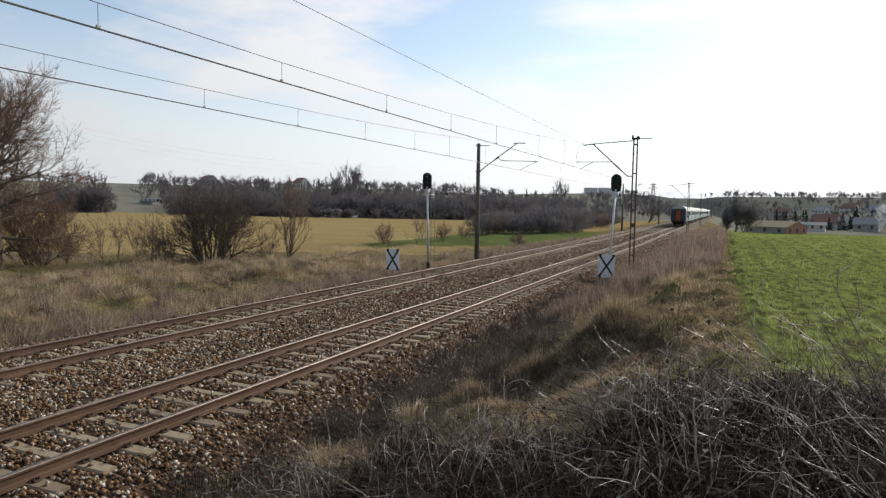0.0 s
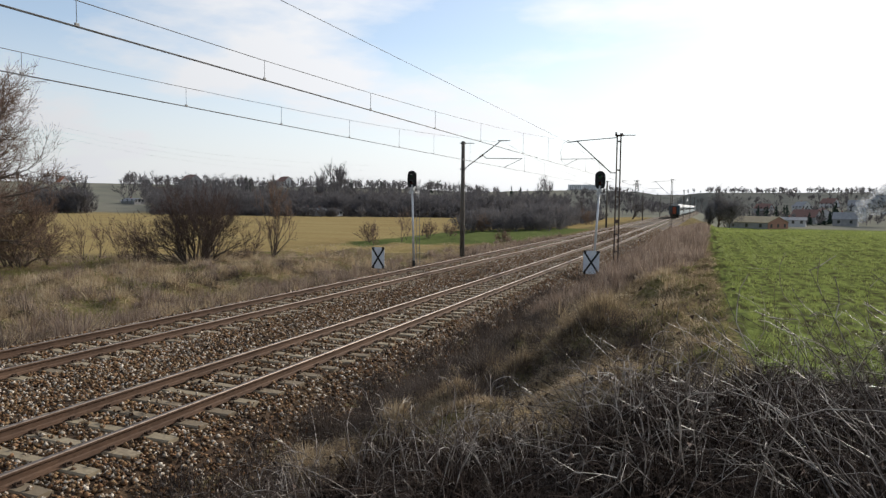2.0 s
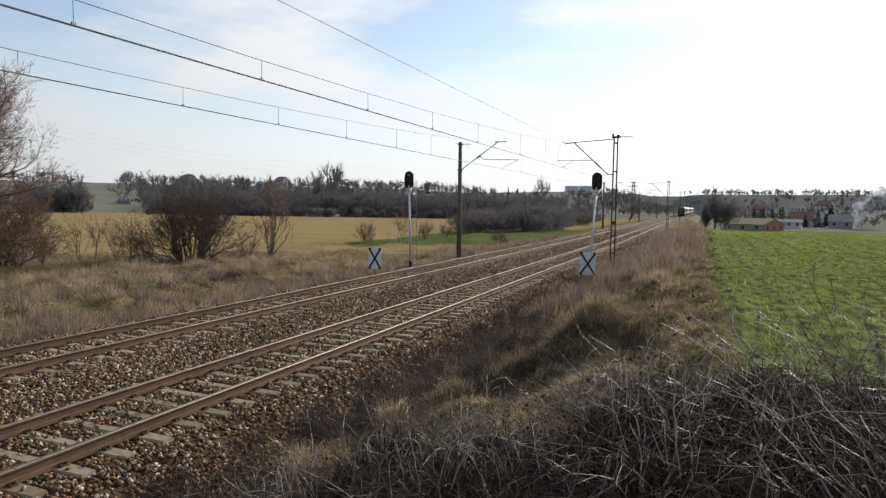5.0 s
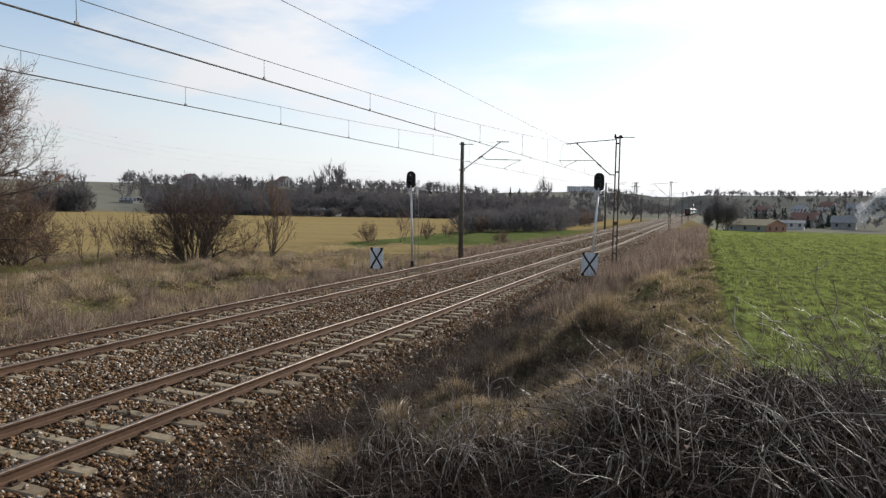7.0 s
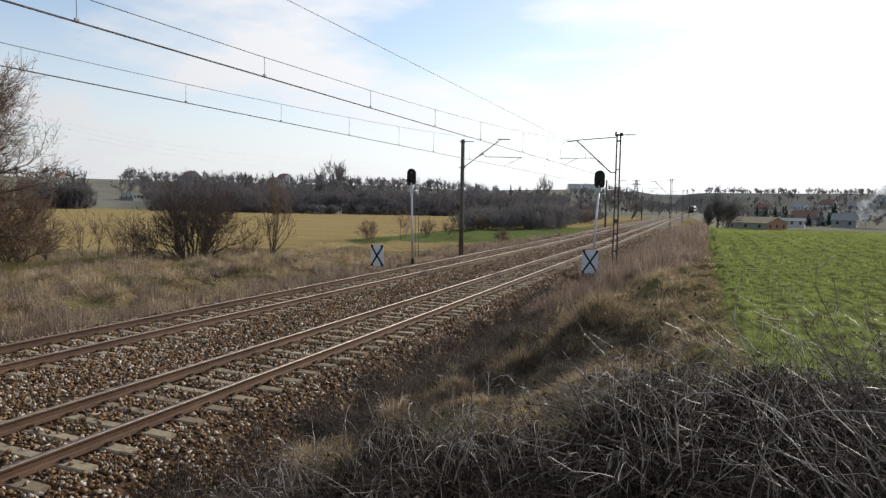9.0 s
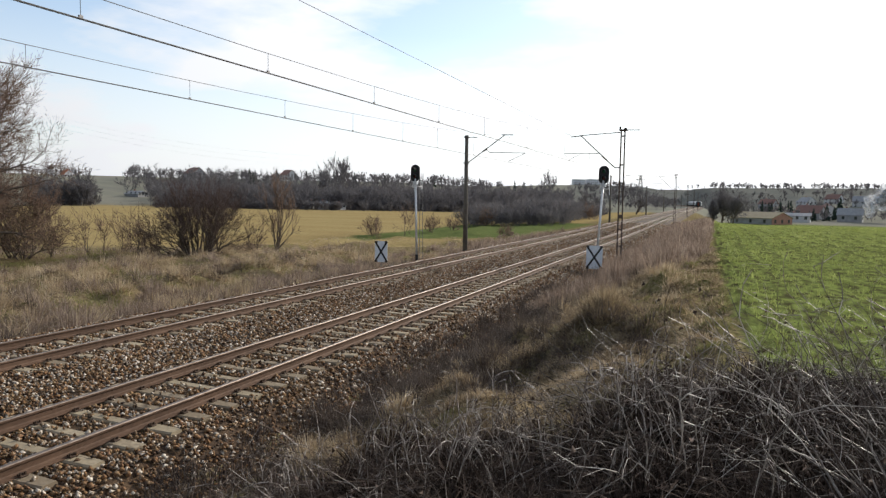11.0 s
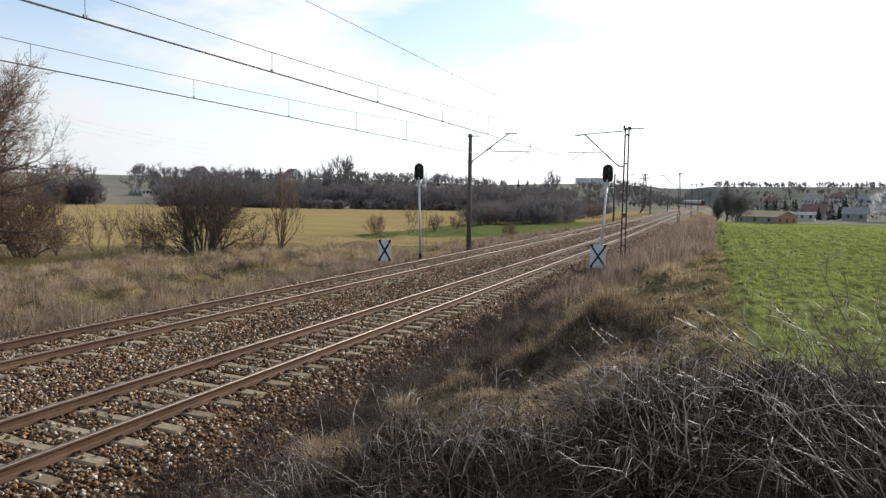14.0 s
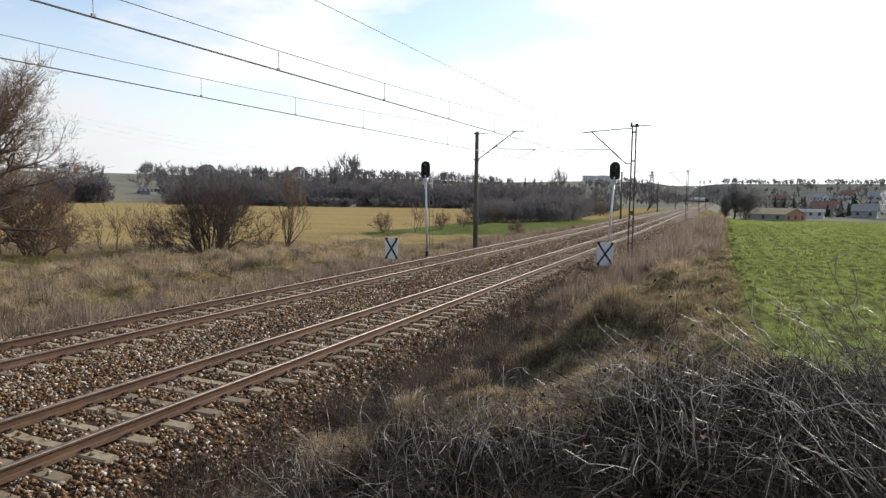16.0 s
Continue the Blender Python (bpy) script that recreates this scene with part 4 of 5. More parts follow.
def patchy(rs, n, x0, x1, y0, y1, size, seed, keep=0.0, near=0.0, rail=True):
    """Places in a strip along the railway, denser in tussocks; near > 0 crowds them towards y0."""
    x = rs.uniform(x0, x1, n)
    y = y0 + (y1 - y0) * rs.uniform(0, 1, n) ** (1 + near)
    if rail:
        x = x + bend(y)
    ok = waves(x, y, size, seed) + rs.normal(0, 0.35, n) > keep
    return x[ok], y[ok]


# ---- ballast stones ----
def build_stones():
    rs = np.random.RandomState(21)
    n = 128000
    y = np.where(np.arange(n) < 102000, 2.2 + 44 * rs.uniform(0, 1, n) ** 2.1, 40 + 60 * rs.uniform(0, 1, n) ** 1.3)
    x = rs.uniform(-7.3, 2.75, n)
    prof_x = [-8.4, -7.0, -6.35, -5.6, -3.6, -2.3, -1.0, 0.9, 1.55, 2.3, 2.9]
    prof_z = [-1.05, -0.40, -0.235, -0.215, -0.215, -0.17, -0.215, -0.215, -0.24, -0.62, -0.95]
    z = np.interp(x, prof_x, prof_z) + rs.uniform(-0.012, 0.03, n)
    # only few stones lie on the sleepers and none on the rails
    k = np.abs(((y - 4.70 + 0.3) % 0.6) - 0.3)
    tx = np.minimum(np.abs(x), np.abs(x + TRACK_GAP))
    on = (k < 0.145) & (tx < 1.31)
    onrail = np.abs(tx - 0.7525) < 0.10
    ok = ~onrail & ~(on & (rs.uniform(0, 1, n) > np.where(tx < 0.4, 0.16, 0.04))) 
    z = np.where(on, -0.155, z + np.where((x > 1.2) | (x < -5.8), 0.018, 0.022))
    x, y, z = x[ok], y[ok], z[ok]
    n = len(x)
    r = rs.uniform(0.019, 0.042, n) * (1 + 0.012 * y + 0.012 * np.maximum(0, y - 42))
    octa = np.array([(1, 0, 0), (0, 1, 0), (-1, 0, 0), (0, -1, 0), (0, 0, 1), (0, 0, -1)], float)
    v = octa[None] * rs.uniform(0.5, 1.35, (n, 6, 1)) + rs.normal(0, 0.24, (n, 6, 3))
    a = rs.uniform(0, 6.283, n)
    c, s = np.cos(a), np.sin(a)
    v = np.stack([v[..., 0] * c[:, None] - v[..., 1] * s[:, None], v[..., 0] * s[:, None] + v[..., 1] * c[:, None], v[..., 2] * 0.85], -1)
    v = v * r[:, None, None] + np.stack([x + bend(y), y, z], 1)[:, None]
    f = np.array([(0, 1, 4), (1, 2, 4), (2, 3, 4), (3, 0, 4), (1, 0, 5), (2, 1, 5), (3, 2, 5), (0, 3, 5)])
    tri = (np.arange(n)[:, None, None] * 6 + f[None]).reshape(-1, 3)
    tagged(new("ballast_stones", fast_mesh("ballast_stones", v.reshape(-1, 3), tri, M["stone"])), "loose brown and grey crushed ballast stones", "ballast stones", kind="stuff")


build_stones()


# ---- grass of the verges, the bank and the crop ----
def tussocks(rs, n, per, x0, x1, y0, y1, size, seed, keep, radius, near=0.0, rail=True):
    """Blades in clumps: places, share of the clump's height, and the way each clump falls."""
    cx, cy = patchy(rs, n, x0, x1, y0, y1, size, seed, keep, near, rail)
    k = np.repeat(np.arange(len(cx)), per)
    a, r = rs.uniform(0, 6.283, len(k)), np.abs(rs.normal(0, radius, len(k)))
    big = rs.uniform(0.45, 1.35, len(cx))[k]
    x, y = cx[k] + np.cos(a) * r * big, cy[k] + np.sin(a) * r * big
    way = np.where(rs.uniform(0, 1, len(k)) < 0.55, rs.uniform(0, 6.283, len(cx))[k] + rs.normal(0, 0.5, len(k)), a)
    return x, y, big * np.clip(1.15 - 0.35 * r / radius, 0.4, 1.2), way


def build_grass():
    rs = np.random.RandomState(31)
    # bank between track and crop: a matted cover, then tussocks of several kinds
    x, y = patchy(rs, 62000, 2.3, 8.1, 5.0, 24, 1.3, 41, -0.6, 0.6)
    blades("bank_grass", x, y, rs.uniform(0.05, 0.22, len(x)) * (1 + 0.5 * waves(x, y, 1.3, 41)), 0.008 + 0.0005 * y, M["straw"], 1, label="matted dry straw grass on the bank", lean=1.2, curl=False)
    x, y, h, w = tussocks(rs, 330, 100, 4.0, 6.6, 10.0, 30, 1.8, 42, 0.0, 0.17, 0.4)
    blades("bank_tussocks", x, y, rs.uniform(0.15, 0.4, len(x)) * h, 0.006 + 0.0005 * y, M["straw"], 2, label="drooping tussocks of dry straw grass on the bank", lean=0.75, way=w, curl=False)
    x, y, h, w = tussocks(rs, 70, 110, 3.8, 7.4, 10.5, 26, 1.5, 57, 0.0, 0.16, 0.4)
    blades("bleached_tussocks", x, y, rs.uniform(0.25, 0.55, len(x)) * h, 0.006 + 0.0005 * y, M["pale_straw"], 14, label="bleached straw tussocks catching the sun on the bank", lean=0.6, way=w, curl=False)
    # dark rotten weeds along the foot of the bank and on the face of the mound
    x, y, h, w = tussocks(rs, 780, 80, 2.2, 4.9, 8.5, 34, 1.5, 58, -0.25, 0.20, 0.7)
    blades("foot_weeds", x, y, rs.uniform(0.2, 0.6, len(x)) * h, 0.006 + 0.0006 * y, M["dark_weed"], 15, label="dark rotten weeds along the foot of the bank", lean=0.7, way=w, curl=False)
    x, y, h, w = tussocks(rs, 70, 90, 4.4, 7.2, 9.4, 11.0, 1.2, 59, -0.4, 0.15, 0.0)
    blades("mound_weeds", x, y, rs.uniform(0.15, 0.42, len(x)) * h, 0.010, M["dark_weed"], 16, label="dark dead weeds hanging over the mound", lean=1.1, way=w, curl=False)
    # the hollow before the mound: short yellow grass
    x, y = patchy(rs, 22000, 3.8, 7.2, 7.8, 9.7, 1.0, 63, -0.7)
    blades("hollow_grass", x, y, rs.uniform(0.06, 0.2, len(x)), 0.009, M["pale_straw"], 17, label="short yellowed grass in the hollow", lean=0.8)
    x, y = patchy(rs, 30000, 6.3, 8.3, 8.0, 24, 1.5, 54, 0.0, 0.5)
    blades("path_grass", x, y, rs.uniform(0.04, 0.12, len(x)), 0.010 + 0.0006 * y, M["moss_blade"], 12, label="short green grass along the edge of the crop", lean=0.9, curl=False)
    x, y = patchy(rs, 42000, 5.0, 8.2, 8.6, 24, 1.1, 68, -0.2, 0.4)
    blades("path_straw", x, y, rs.uniform(0.04, 0.15, len(x)), 0.010 + 0.0006 * y, M["pale_straw"], 21, label="short trodden bleached grass on the bank", lean=1.3, curl=False)
    # farther and taller weeds
    x, y = patchy(rs, 30000, 2.3, 7.5, 21, 120, 2.6, 43, -0.6, 0.7)
    blades("tall_weeds", x, y, rs.uniform(0.25, 0.8, len(x)) * (0.45 + 0.55 * step(20, 40, y)), 0.010 + 0.0008 * y, M["red_straw"], 3, label="tall reddish dry weeds along the bank", lean=0.4, curl=False)
    x, y, h, w = tussocks(rs, 620, 70, 2.6, 7.4, 20, 95, 3.0, 64, -0.5, 0.28, 0.7)
    blades("weed_clumps", x, y, rs.uniform(0.3, 0.85, len(x)) * h, 0.009 + 0.0008 * y, M["red_straw"], 18, label="clumps of feathery reddish dry weeds", lean=0.35, way=w, curl=False)
    x, y = patchy(rs, 9000, 6.4, 7.8, 24, 110, 2.0, 44, -0.8, 0.5)
    blades("field_edge_weeds", x, y, rs.uniform(0.25, 0.65, len(x)), 0.012 + 0.0009 * y, M["red_straw"], 4, label="tall dry weeds along the edge of the crop", lean=0.3, curl=False)
    # edge of the ballast
    x, y = patchy(rs, 30000, 1.9, 3.4, 4.0, 26, 0.9, 45, -0.1, 0.6)
    blades("track_side_weeds", x, y, rs.uniform(0.10, 0.38, len(x)), 0.006 + 0.0005 * y, M["dark_weed"], 5, label="thin dry weeds at the edge of the ballast", lean=0.6)
    # the verge beyond the farther track
    x, y = patchy(rs, 42000, -30, -7.6, 8, 60, 2.4, 46, -0.8, 0.0)
    blades("low_verge_grass", x, y, rs.uniform(0.06, 0.2, len(x)), 0.03, M["pale_straw"], 61, label="short matted dry grass beyond the tracks", lean=1.2, curl=False)
    x, y, h, w = tussocks(rs, 1500, 85, -27, -8.0, 8, 40, 3.0, 56, -0.1, 0.34)
    blades("verge_grass", x, y, rs.uniform(0.25, 0.66, len(x)) * h, 0.032, M["pale_straw"], 6, label="pale dry tussock grass beyond the tracks", lean=0.9, way=w, curl=False)
    x, y, h, w = tussocks(rs, 750, 85, -29, -8.0, 8, 36, 3.2, 65, 0.1, 0.34)
    blades("verge_straw", x, y, rs.uniform(0.3, 0.7, len(x)) * h, 0.03, M["red_straw"], 19, label="brown tussocks of fallen grass beyond the tracks", lean=0.8, way=w, curl=False)
    x, y = patchy(rs, 52000, -34, -10, 10, 36, 3.6, 47, 0.15, 0.0)
    blades("verge_green_grass", x, y, rs.uniform(0.12, 0.3, len(x)), 0.035, M["moss_blade"], 7, label="green grass among the dry tussocks", lean=0.7, curl=False)
    x, y, h, w = tussocks(rs, 650, 70, -13, -7.4, 11, 75, 1.8, 48, -0.1, 0.28, 0.4)
    blades("verge_weeds", x, y, rs.uniform(0.3, 0.8, len(x)) * h, 0.016 + 0.0005 * y, M["red_straw"], 8, label="reddish dry weeds beside the farther track", lean=0.4, way=w, curl=False)
    x, y, h, w = tussocks(rs, 200, 70, -17, -7.6, 10, 34, 2.2, 66, 0.0, 0.3, 0.2)
    blades("dark_verge_weeds", x, y, rs.uniform(0.3, 0.7, len(x)) * h, 0.018, M["dark_weed"], 20, label="dark rotten weeds among the tussocks", lean=0.5, way=w, curl=False)
    x, y = patchy(rs, 30000, -46, -16, 30, 62, 2.0, 49, 0.1, 0.0, False)
    ok = np.abs(-0.38 * x + 0.925 * y - 46) < 3.0
    x, y = x[ok], y[ok]
    blades("meadow_edge_weeds", x, y, rs.uniform(0.3, 0.8, len(x)), 0.035, M["red_straw"], 9, label="rank brown weeds along the meadow", lean=0.5, curl=False)
    # young crop in drilled rows, thinner along the wheel tracks
    n = 215000
    y = 4.0 + 64 * rs.uniform(0, 1, n) ** 1.4
    row = np.floor(rs.uniform(0, 1, n) ** 1.3 * 150) * 0.19
    x = 7.87 + 5.5 / np.maximum(y, 5.0) + row + rs.normal(0, 0.045, n) + 0.25 * waves(0 * y, y, 26, 52) * step(0.3, 3.0, row) - 0.25 * row * step(26, 48, y) * 0.3
    lane = (row + 0.12 * waves(row, y, 5, 67)) % 0.95
    ok = (x > 7.9 + 5.5 / np.maximum(y, 5.0) + 0.10 * waves(x, y, 2.2, 50)) & (x < 9.5 + y * 0.30)
    ok &= (waves(x * 2.2, y * 0.16, 1.6, 51) + 0.7 * waves(x, y, 1.4, 53) + 0.6 * waves(x, y, 0.7, 55) * (1 - step(14, 26, y)) + rs.normal(0, 0.3, n) > -0.75 - 0.4 * step(12, 30, y)) & ((lane > 0.28) | (rs.uniform(0, 1, n) < 0.08))
    x, y = x[ok], y[ok]
    blades("crop_rows", x, y, rs.uniform(0.05, 0.13, len(x)) * (1 + 0.003 * y), 0.011 + 0.0009 * y, M["green_blade"], 10, label="rows of young green winter crop", category="crop", lean=0.7, curl=False)


build_grass()


# ---- bramble thicket on the bank in front ----
def build_brambles():
    rs = np.random.RandomState(61)
    dark, pale, leaf = [], [], []

    def stem(x, y, h, reach, r, bag, kids):
        z = float(ground_z(x, y)) - 0.05
        a = rs.uniform(0, 6.283)
        d = np.array([math.cos(a) * 0.45, math.sin(a) * 0.45, 1.0])
        p = np.array([x, y, z])
        n = 7
        marks = []
        L = h * 1.35 / n
        for k in range(n):
            d = d + rs.normal(0, 0.23, 3) + np.array([math.cos(a) * 0.14 * reach, math.sin(a) * 0.14 * reach, -0.17 * reach])
            d /= np.linalg.norm(d)
            q = p + d * L
            if q[1] < 2.5:
                break
            bag.append((*p, *q, r * (1 - 0.7 * k / n), r * (1 - 0.7 * (k + 1) / n)))
            p = q
            marks.append((p.copy(), d.copy()))
        for k in range(kids if len(marks) > 3 else 0):
            p, e = marks[rs.randint(1, len(marks))]
            e = e + rs.normal(0, 0.6, 3)
            e /= np.linalg.norm(e)
            l2 = h * rs.uniform(0.12, 0.38) / 3
            for j in range(3):
                e = e + rs.normal(0, 0.2, 3)
                e /= np.linalg.norm(e)
                q = p + e * l2
                if q[1] < 2.5:
                    break
                bag.append((*p, *q, r * 0.45 * (1 - 0.25 * j), r * 0.45 * (1 - 0.25 * (j + 1))))
                p = q
            if rs.uniform() < 0.22:
                leaf.append(p)

    def inside(x, y):
        # the thicket narrows towards the track and ends before the mound
        return 0.5 + 0.5 * step(3.0, 5.2, x) - step(4.6 + 0.4 * math.sin(x * 2.1), 6.0, y - 0.9 * max(0, min(x - 6.9, 1.5))) > rs.uniform(0, 1)

    k = 0
    while k < 4300:
        x, y = rs.uniform(2.4, 10.6), 2.7 + 4.6 * rs.uniform()
        if not inside(x, y) or x < 7.2 - 1.5 * y or x > 8.7 + 0.25 * y:
            continue
        k += 1
        big = rs.uniform()
        h = (0.40 + 0.75 * rs.uniform() ** 1.6) * (0.55 + 0.45 * float(step(3.0, 4.6, y)))
        pl = rs.uniform() < 0.11 + 0.26 * float(step(6.8, 8.4, x))
        stem(x, y, h, rs.uniform(0.3, 1.5), 0.0024 + 0.0036 * big ** 2.5, pale if pl else dark, rs.randint(2, 6))
    # thinner stalks that stand out of it and on the bank behind
    k = 0
    while k < 240:
        x, y = rs.uniform(2.6, 8.2), rs.uniform(5.5, 14)
        if rs.uniform() > 0.35 + 0.5 * step(8.5, 6.5, y):
            continue
        k += 1
        stem(x, y, rs.uniform(0.2, 0.6), rs.uniform(0, 0.9), 0.0042, pale if rs.uniform() < 0.3 else dark, rs.randint(1, 5))
    # pale dead stalks with hooked tips, standing clear of the tangle
    k = 0
    while k < 270:
        x, y = rs.uniform(3.6, 8.0), rs.uniform(4.0, 6.8)
        if not inside(x, y - 0.4):
            continue
        k += 1
        a, r = rs.uniform(0, 6.283), rs.uniform(0.0035, 0.0062)
        p, d = np.array([x, y, float(ground_z(x, y)) + 0.1]), np.array([rs.normal(0, 0.25), rs.normal(0, 0.25), 1.0])
        n, L, hook = 11, rs.uniform(0.45, 0.95), rs.uniform(0.1, 0.75)
        for j in range(n):
            d = d + rs.normal(0, 0.09, 3) + (np.array([math.cos(a), math.sin(a), -0.7]) * hook if j > 6 else 0)
            d /= np.linalg.norm(d)
            q = p + d * L / n
            pale.append((*p, *q, r * (1 - 0.06 * j), r * (1 - 0.06 * (j + 1))))
            if j > 3 and rs.uniform() < 0.25:
                e = d + rs.normal(0, 0.6, 3)
                e *= L * 0.13 / np.linalg.norm(e)
                pale.append((*q, *(q + e), r * 0.5, r * 0.35))
            p = q
    th = thing("bramble_thicket", at(7, 4.5), "tangled dark leafless bramble thicket with pale dead stems", "bramble thicket")
    inv = at(7, 4.5).inverted()
    off = np.array(inv.translation)
    for nm, bag, mat, lb in (("stem_tangle", dark, "bramble", "dark brown thorny stems"), ("dead_stem_tangle", pale, "pale_stem", "pale dry dead stems")):
        s = np.array(bag)
        s[:, :3] += off
        s[:, 3:6] += off
        part(nm, tubes_mesh(nm, s, 4, M[mat]), None, th, lb)["kind"] = "stuff"
    c = np.array(leaf) + off
    n = len(c)
    a = rs.normal(0, 1, (n, 4, 3)) * 0.013 + c[:, None]
    i = np.arange(n) * 4
    tri = np.concatenate([np.stack([i, i + 1, i + 2], 1), np.stack([i, i + 2, i + 3], 1)])
    part("dead_leaves", fast_mesh("dead_leaves", a.reshape(-1, 3), tri, M["dead_leaf"]), None, th, "curled brown dead leaves")["kind"] = "stuff"
    # matted old growth close to the soil, its dark colour painting shade between stems
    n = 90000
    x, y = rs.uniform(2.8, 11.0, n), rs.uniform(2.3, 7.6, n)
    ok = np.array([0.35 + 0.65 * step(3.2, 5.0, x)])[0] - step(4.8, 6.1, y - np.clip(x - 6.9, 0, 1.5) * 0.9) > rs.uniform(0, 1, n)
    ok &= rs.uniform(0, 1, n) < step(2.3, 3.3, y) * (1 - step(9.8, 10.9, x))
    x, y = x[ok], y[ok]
    blades("thicket_litter", x, y, rs.uniform(0.12, 0.5, len(x)), 0.015, M["litter"], 62, label="matted dead stalks under the brambles, coloured dark as shade", category="dead stalks", lean=0.8)


build_brambles()


def build_shrub(x, y, h, seed, n, az, spread, label):
    """A few long pale rods that rise over the thicket, with seed heads."""
    rs = np.random.RandomState(seed)
    t = thing("bare_shrub", at(x, y), label, "shrub", "bare shrubs")
    seg, heads = [], []
    for k in range(n):
        a = radians(az) + rs.normal(0, spread)
        d = np.array([math.cos(a) * 0.75, math.sin(a) * 0.75, rs.uniform(0.5, 1.2)])
        p = np.array([rs.normal(0, 0.12), rs.normal(0, 0.12), 0.0])
        L, r, m = h * rs.uniform(0.7, 1.4), rs.uniform(0.005, 0.009), 8
        for j in range(m):
            d = d + rs.normal(0, 0.11, 3)
            d /= np.linalg.norm(d)
            q = p + d * L / m
            seg.append((*p, *q, r * (1 - 0.8 * j / m), r * (1 - 0.8 * (j + 1) / m)))
            p = q
            if j > 1 and rs.uniform() < 0.75:
                e = d + rs.normal(0, 0.5, 3)
                e /= np.linalg.norm(e)
                u = p
                for i in range(3):
                    w = u + e * L * 0.07
                    seg.append((*u, *w, r * 0.4, r * 0.28))
                    u, e = w, e + rs.normal(0, 0.2, 3)
                    e /= np.linalg.norm(e)
                if rs.uniform() < 0.07:
                    heads.append(u)
    part("rod_tangle", tubes_mesh("rod_tangle", np.array(seg), 5, M["rod"]), None, t, "long thin grey-brown rods")["kind"] = "stuff"
    if heads:
        c = np.repeat(np.array(heads), 14, 0)
        a = rs.normal(0, 1, (len(c), 3, 3)) * 0.011 + c[:, None] + rs.normal(0, 0.022, (len(c), 1, 3))
        part("seed_heads", fast_mesh("seed_heads", a.reshape(-1, 3), np.arange(len(c) * 3).reshape(-1, 3), M["dead_leaf"]), None, t, "dark dried seed heads")["kind"] = "stuff"
    return t


build_shrub(9.0, 3.75, 1.2, 71, 10, 155, 0.5, "bare shrub with long pale rods above the brambles")
build_shrub(9.5, 4.6, 1.35, 72, 10, 150, 0.5, "bare shrub with long rods and seed heads beside the crop")
build_shrub(9.2, 5.6, 1.3, 73, 10, 150, 0.6, "bare shrub with thin rods at the edge of the crop")
build_shrub(8.6, 6.6, 0.6, 76, 6, 140, 0.9, "low bare shrub at the edge of the crop")
build_shrub(9.7, 6.2, 1.2, 77, 9, 140, 0.8, "bare shrub leaning over the crop")
build_shrub(6.75, 5.6, 0.55, 74, 4, 80, 1.2, "thin dead shrub with pale forked rods")
build_shrub(6.0, 5.4, 0.5, 75, 4, 100, 1.2, "thin dead shrub with pale bent rods")

# ---- trees of the meadow ----
def build_oak(x, y, height, seed):
    """A broad leafless oak: tapering trunk, arching limbs from low to high, and upturned twigs."""
    rs = np.random.RandomState(seed)
    out = [[] for _ in range(5)]
    n = 9
    pts = [np.array([0.12 * k * rs.normal(0, 0.3), 0.12 * k * rs.normal(0, 0.3), -0.3 + height * 0.72 * k / n]) for k in range(n + 1)]
    for k in range(n):
        out[4].append((*pts[k], *pts[k + 1], 0.42 * (1 - 0.085 * k), 0.42 * (1 - 0.085 * (k + 1))))
    for k in range(38):
        f = (k + 0.5) / 38
        i = min(n - 1, int(1.6 + f * (n - 1.6)))
        p = pts[i] + (pts[i + 1] - pts[i]) * rs.uniform()
        a = k * 2.4 + rs.normal(0, 0.3)
        up = -0.12 + 1.5 * f ** 1.5 + rs.normal(0, 0.1)
        L = (4.0 - 1.7 * abs(f - 0.4) ** 1.2 * 2) * rs.uniform(0.8, 1.1)
        grow(rs, p, (math.cos(a), math.sin(a), up), L, 0.13 * (1.15 - 0.6 * f), 3, out, 0.66, (6, 7), 0.03 if f > 0.3 else 0.06, 0.15, 0.60)
    t = thing("oak_tree", at(x, y), "large leafless oak with broad rounded crown", "tree")
    thick_seg = np.array([q for o in out[2:] for q in o])
    fine = np.array([q for o in out[:2] for q in o])
    thick_seg[:, 6:] = np.maximum(thick_seg[:, 6:], 0.014)
    fine[:, 6:] = np.maximum(fine[:, 6:], 0.0085)
    part("trunk", tubes_mesh("trunk", thick_seg, 5, M["bark"]), None, t, "dark brown trunk and limbs")
    part("crown", tubes_mesh("crown", fine, 1, M["twig"]), None, t, "bare reddish-brown winter twigs")
    return t


build_oak(-35.5, 26.3, 14.6, 81)
build_tree("shrub", -37.2, 29.4, 7.0, 82, "dense leafless brown shrub under the oak", "shrub", stems=7, lean=0.9, depth=4, kids=(3, 4), trunk=0.08, thin=0.009, radius=3.2)
build_tree("shrub", -35.6, 29.2, 5.4, 87, "lower leafless brown shrub under the oak", "shrub", stems=7, lean=0.9, depth=4, kids=(3, 4), trunk=0.08, thin=0.009)
build_tree("willow_bush", -26.9, 36.4, 6.6, 83, "broad many-stemmed leafless willow bush in the meadow", "bush", stems=24, lean=1.0, depth=4, kids=(3, 4), droop=0.05, trunk=0.13, thin=0.008, first=0.40, flare=1.2, spread=0.55, radius=3.9, crown="dark_twig")
build_tree("young_tree", -23.6, 41.2, 7.0, 85, "slender leafless young tree with several stems", stems=5, lean=0.14, spread=0.4, depth=4, kids=(2, 4), trunk=0.08, thin=0.009, first=0.5, radius=1.5)
